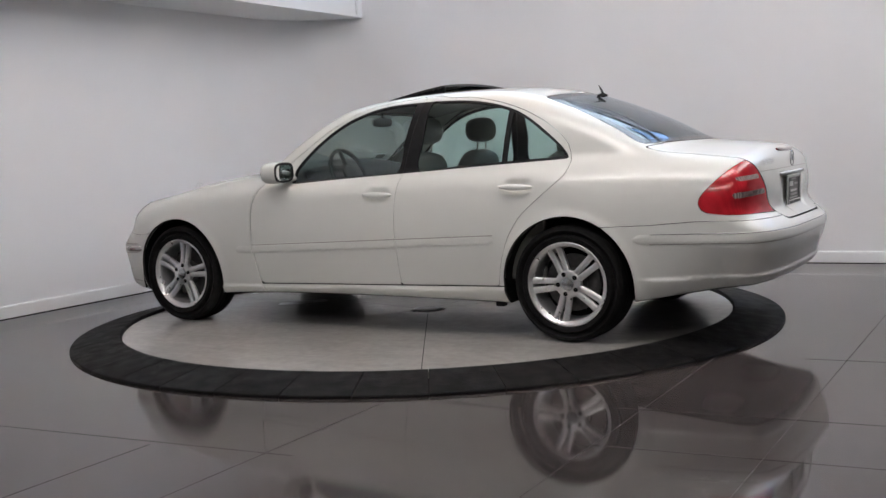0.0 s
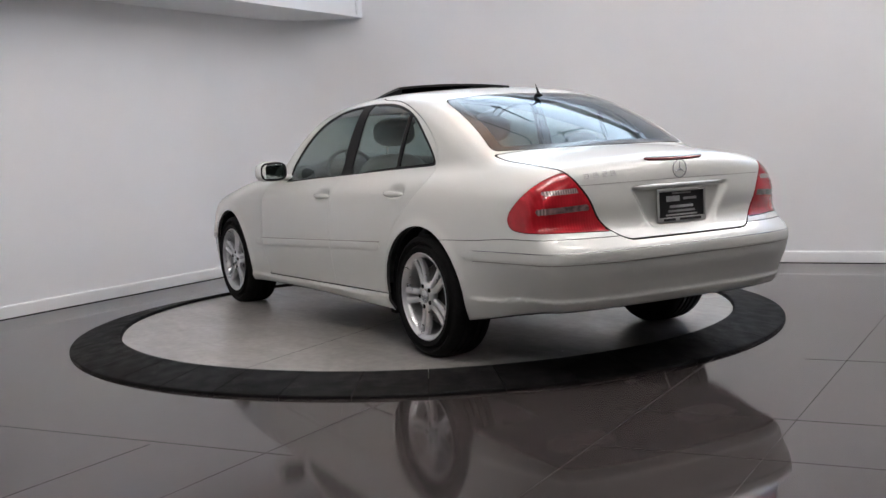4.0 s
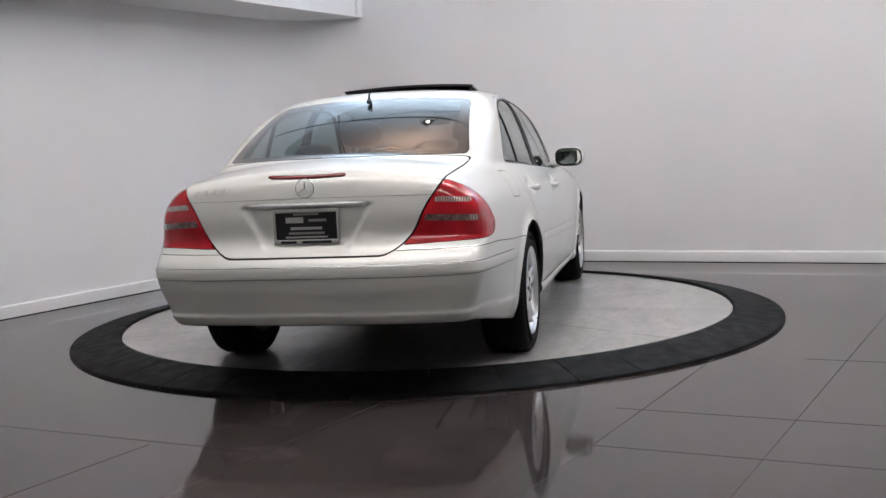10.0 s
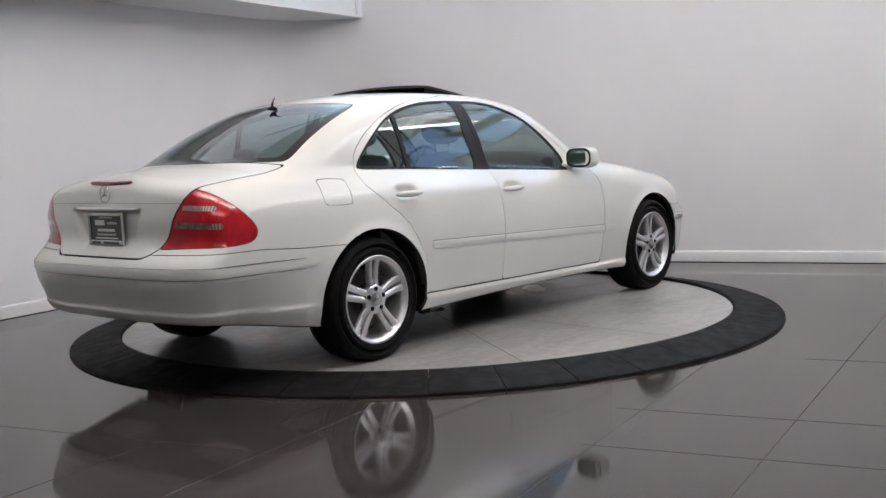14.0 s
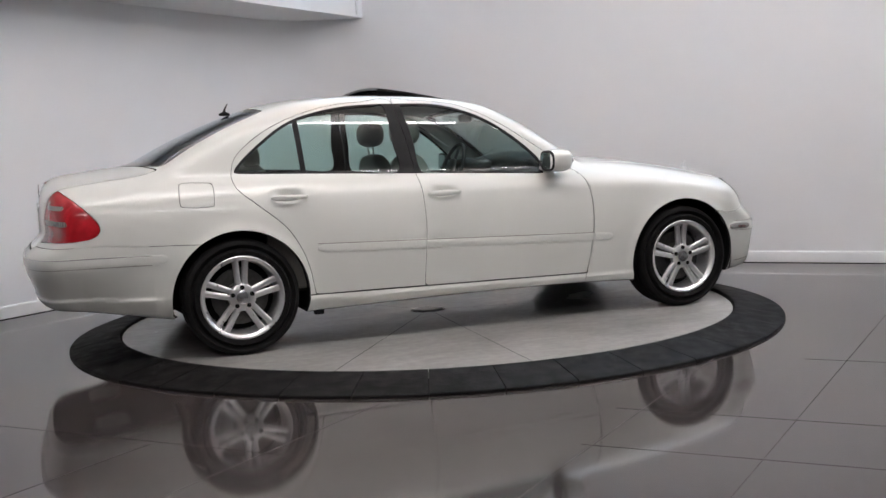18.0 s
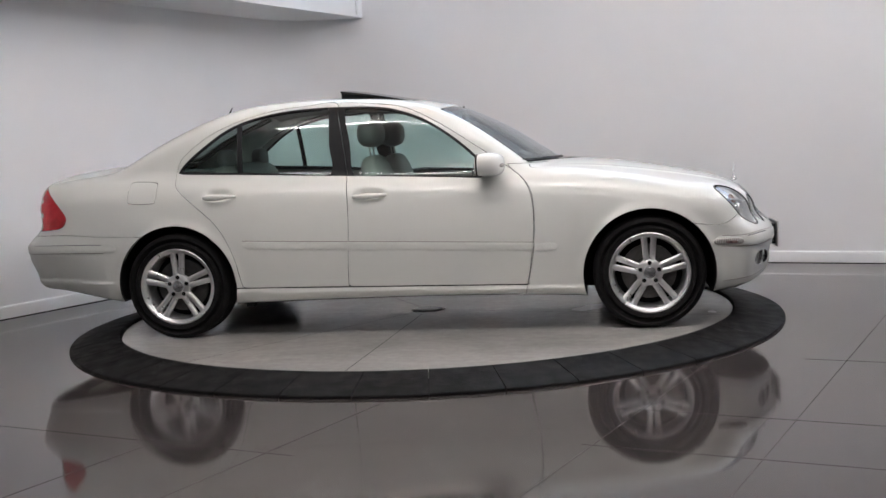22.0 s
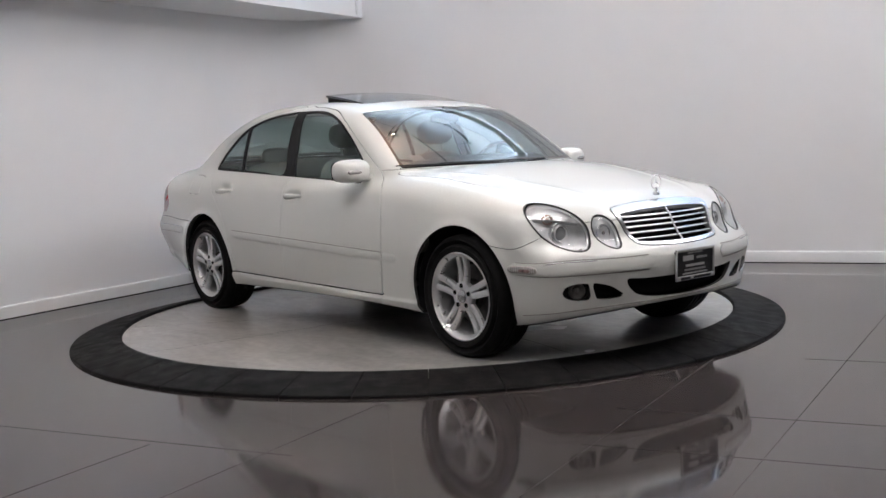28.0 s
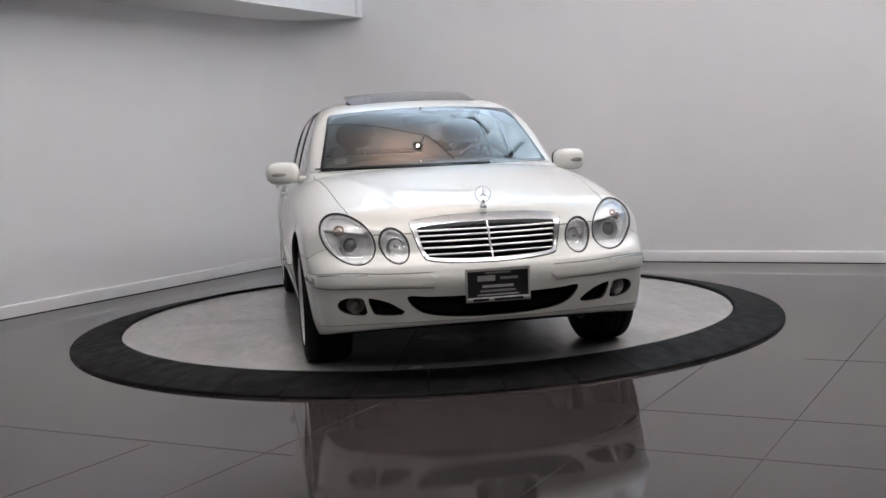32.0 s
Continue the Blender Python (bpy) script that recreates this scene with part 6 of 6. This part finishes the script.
bm = bmesh.new()
box(bm, -1.55, 0, 1.005, 0.62, 1.22, 0.03, 0.01)
part("parcel_shelf", bm, GREY_PLASTIC, car, "grey parcel shelf")
for _, sg in SIDES:
    bm = bmesh.new()
    box(bm, -0.30, sg * 0.735, 0.62, 1.9, 0.035, 0.58, 0.012)
    part("door_lining", bm, LEATHER, car, "beige inner door lining")
bm = bmesh.new()
box(bm, -1.62, 0, 0.66, 0.05, 1.3, 0.66, 0.01)
part("bulkhead", bm, LINER, car, "dark inner bulkhead")
bm = bmesh.new()
box(bm, 0.92, 0, 0.62, 0.05, 1.3, 0.62, 0.01)
part("bulkhead", bm, LINER, car, "dark inner bulkhead")
# head lining, just inside the roof
lv, lf = skin_base
lv, lf, _ = split(lv, lf, np.maximum(np.maximum(np.maximum(1.30 - lv[:, 2], -1.14 - lv[:, 0]), lv[:, 0] - 0.20), np.abs(lv[:, 1]) - 0.565))
lining_vf = compact(lv, lf)
panel_mesh("head_lining", lining_vf, LEATHER, car, "beige head lining", rim=0, proud=-0.035)

# registration sticker inside the windscreen
bm = bmesh.new()
rows = []
for z in (1.030, 1.062):
    rows.append([bm.verts.new(Vector((float(screen_x(z)) - 0.40 * y * y - 0.006, y, z))) for y in (-0.60, -0.565, -0.53)])
for k in range(2):
    bm.faces.new((rows[0][k], rows[0][k + 1], rows[1][k + 1], rows[1][k]))
part("sticker", bm, PLATE_SILVER, car, "small white windscreen sticker")

TURN = [148.54, 134.19, 119.99, 105.57, 91.07, 76.35, 62.12, 47.94, 33.68, 19.35, 5.23, -9.0, -23.31, -37.72, -52.04, -66.33, -80.64]


def motions():
    car_rows, disc_rows = [], []
    for i in range(33):
        k = min(i // 2, 15)
        a = TURN[k] + (TURN[k + 1] - TURN[k]) * (i / 2 - k)
        m = pose(0, 0, 0, 0, 0, a)
        disc_rows.append((float(i), m))
        car_rows.append((float(i), m @ pose(0.0217, -0.0395, 0.0)))
    walk(car, car_rows)
    walk(disc, disc_rows)


motions()
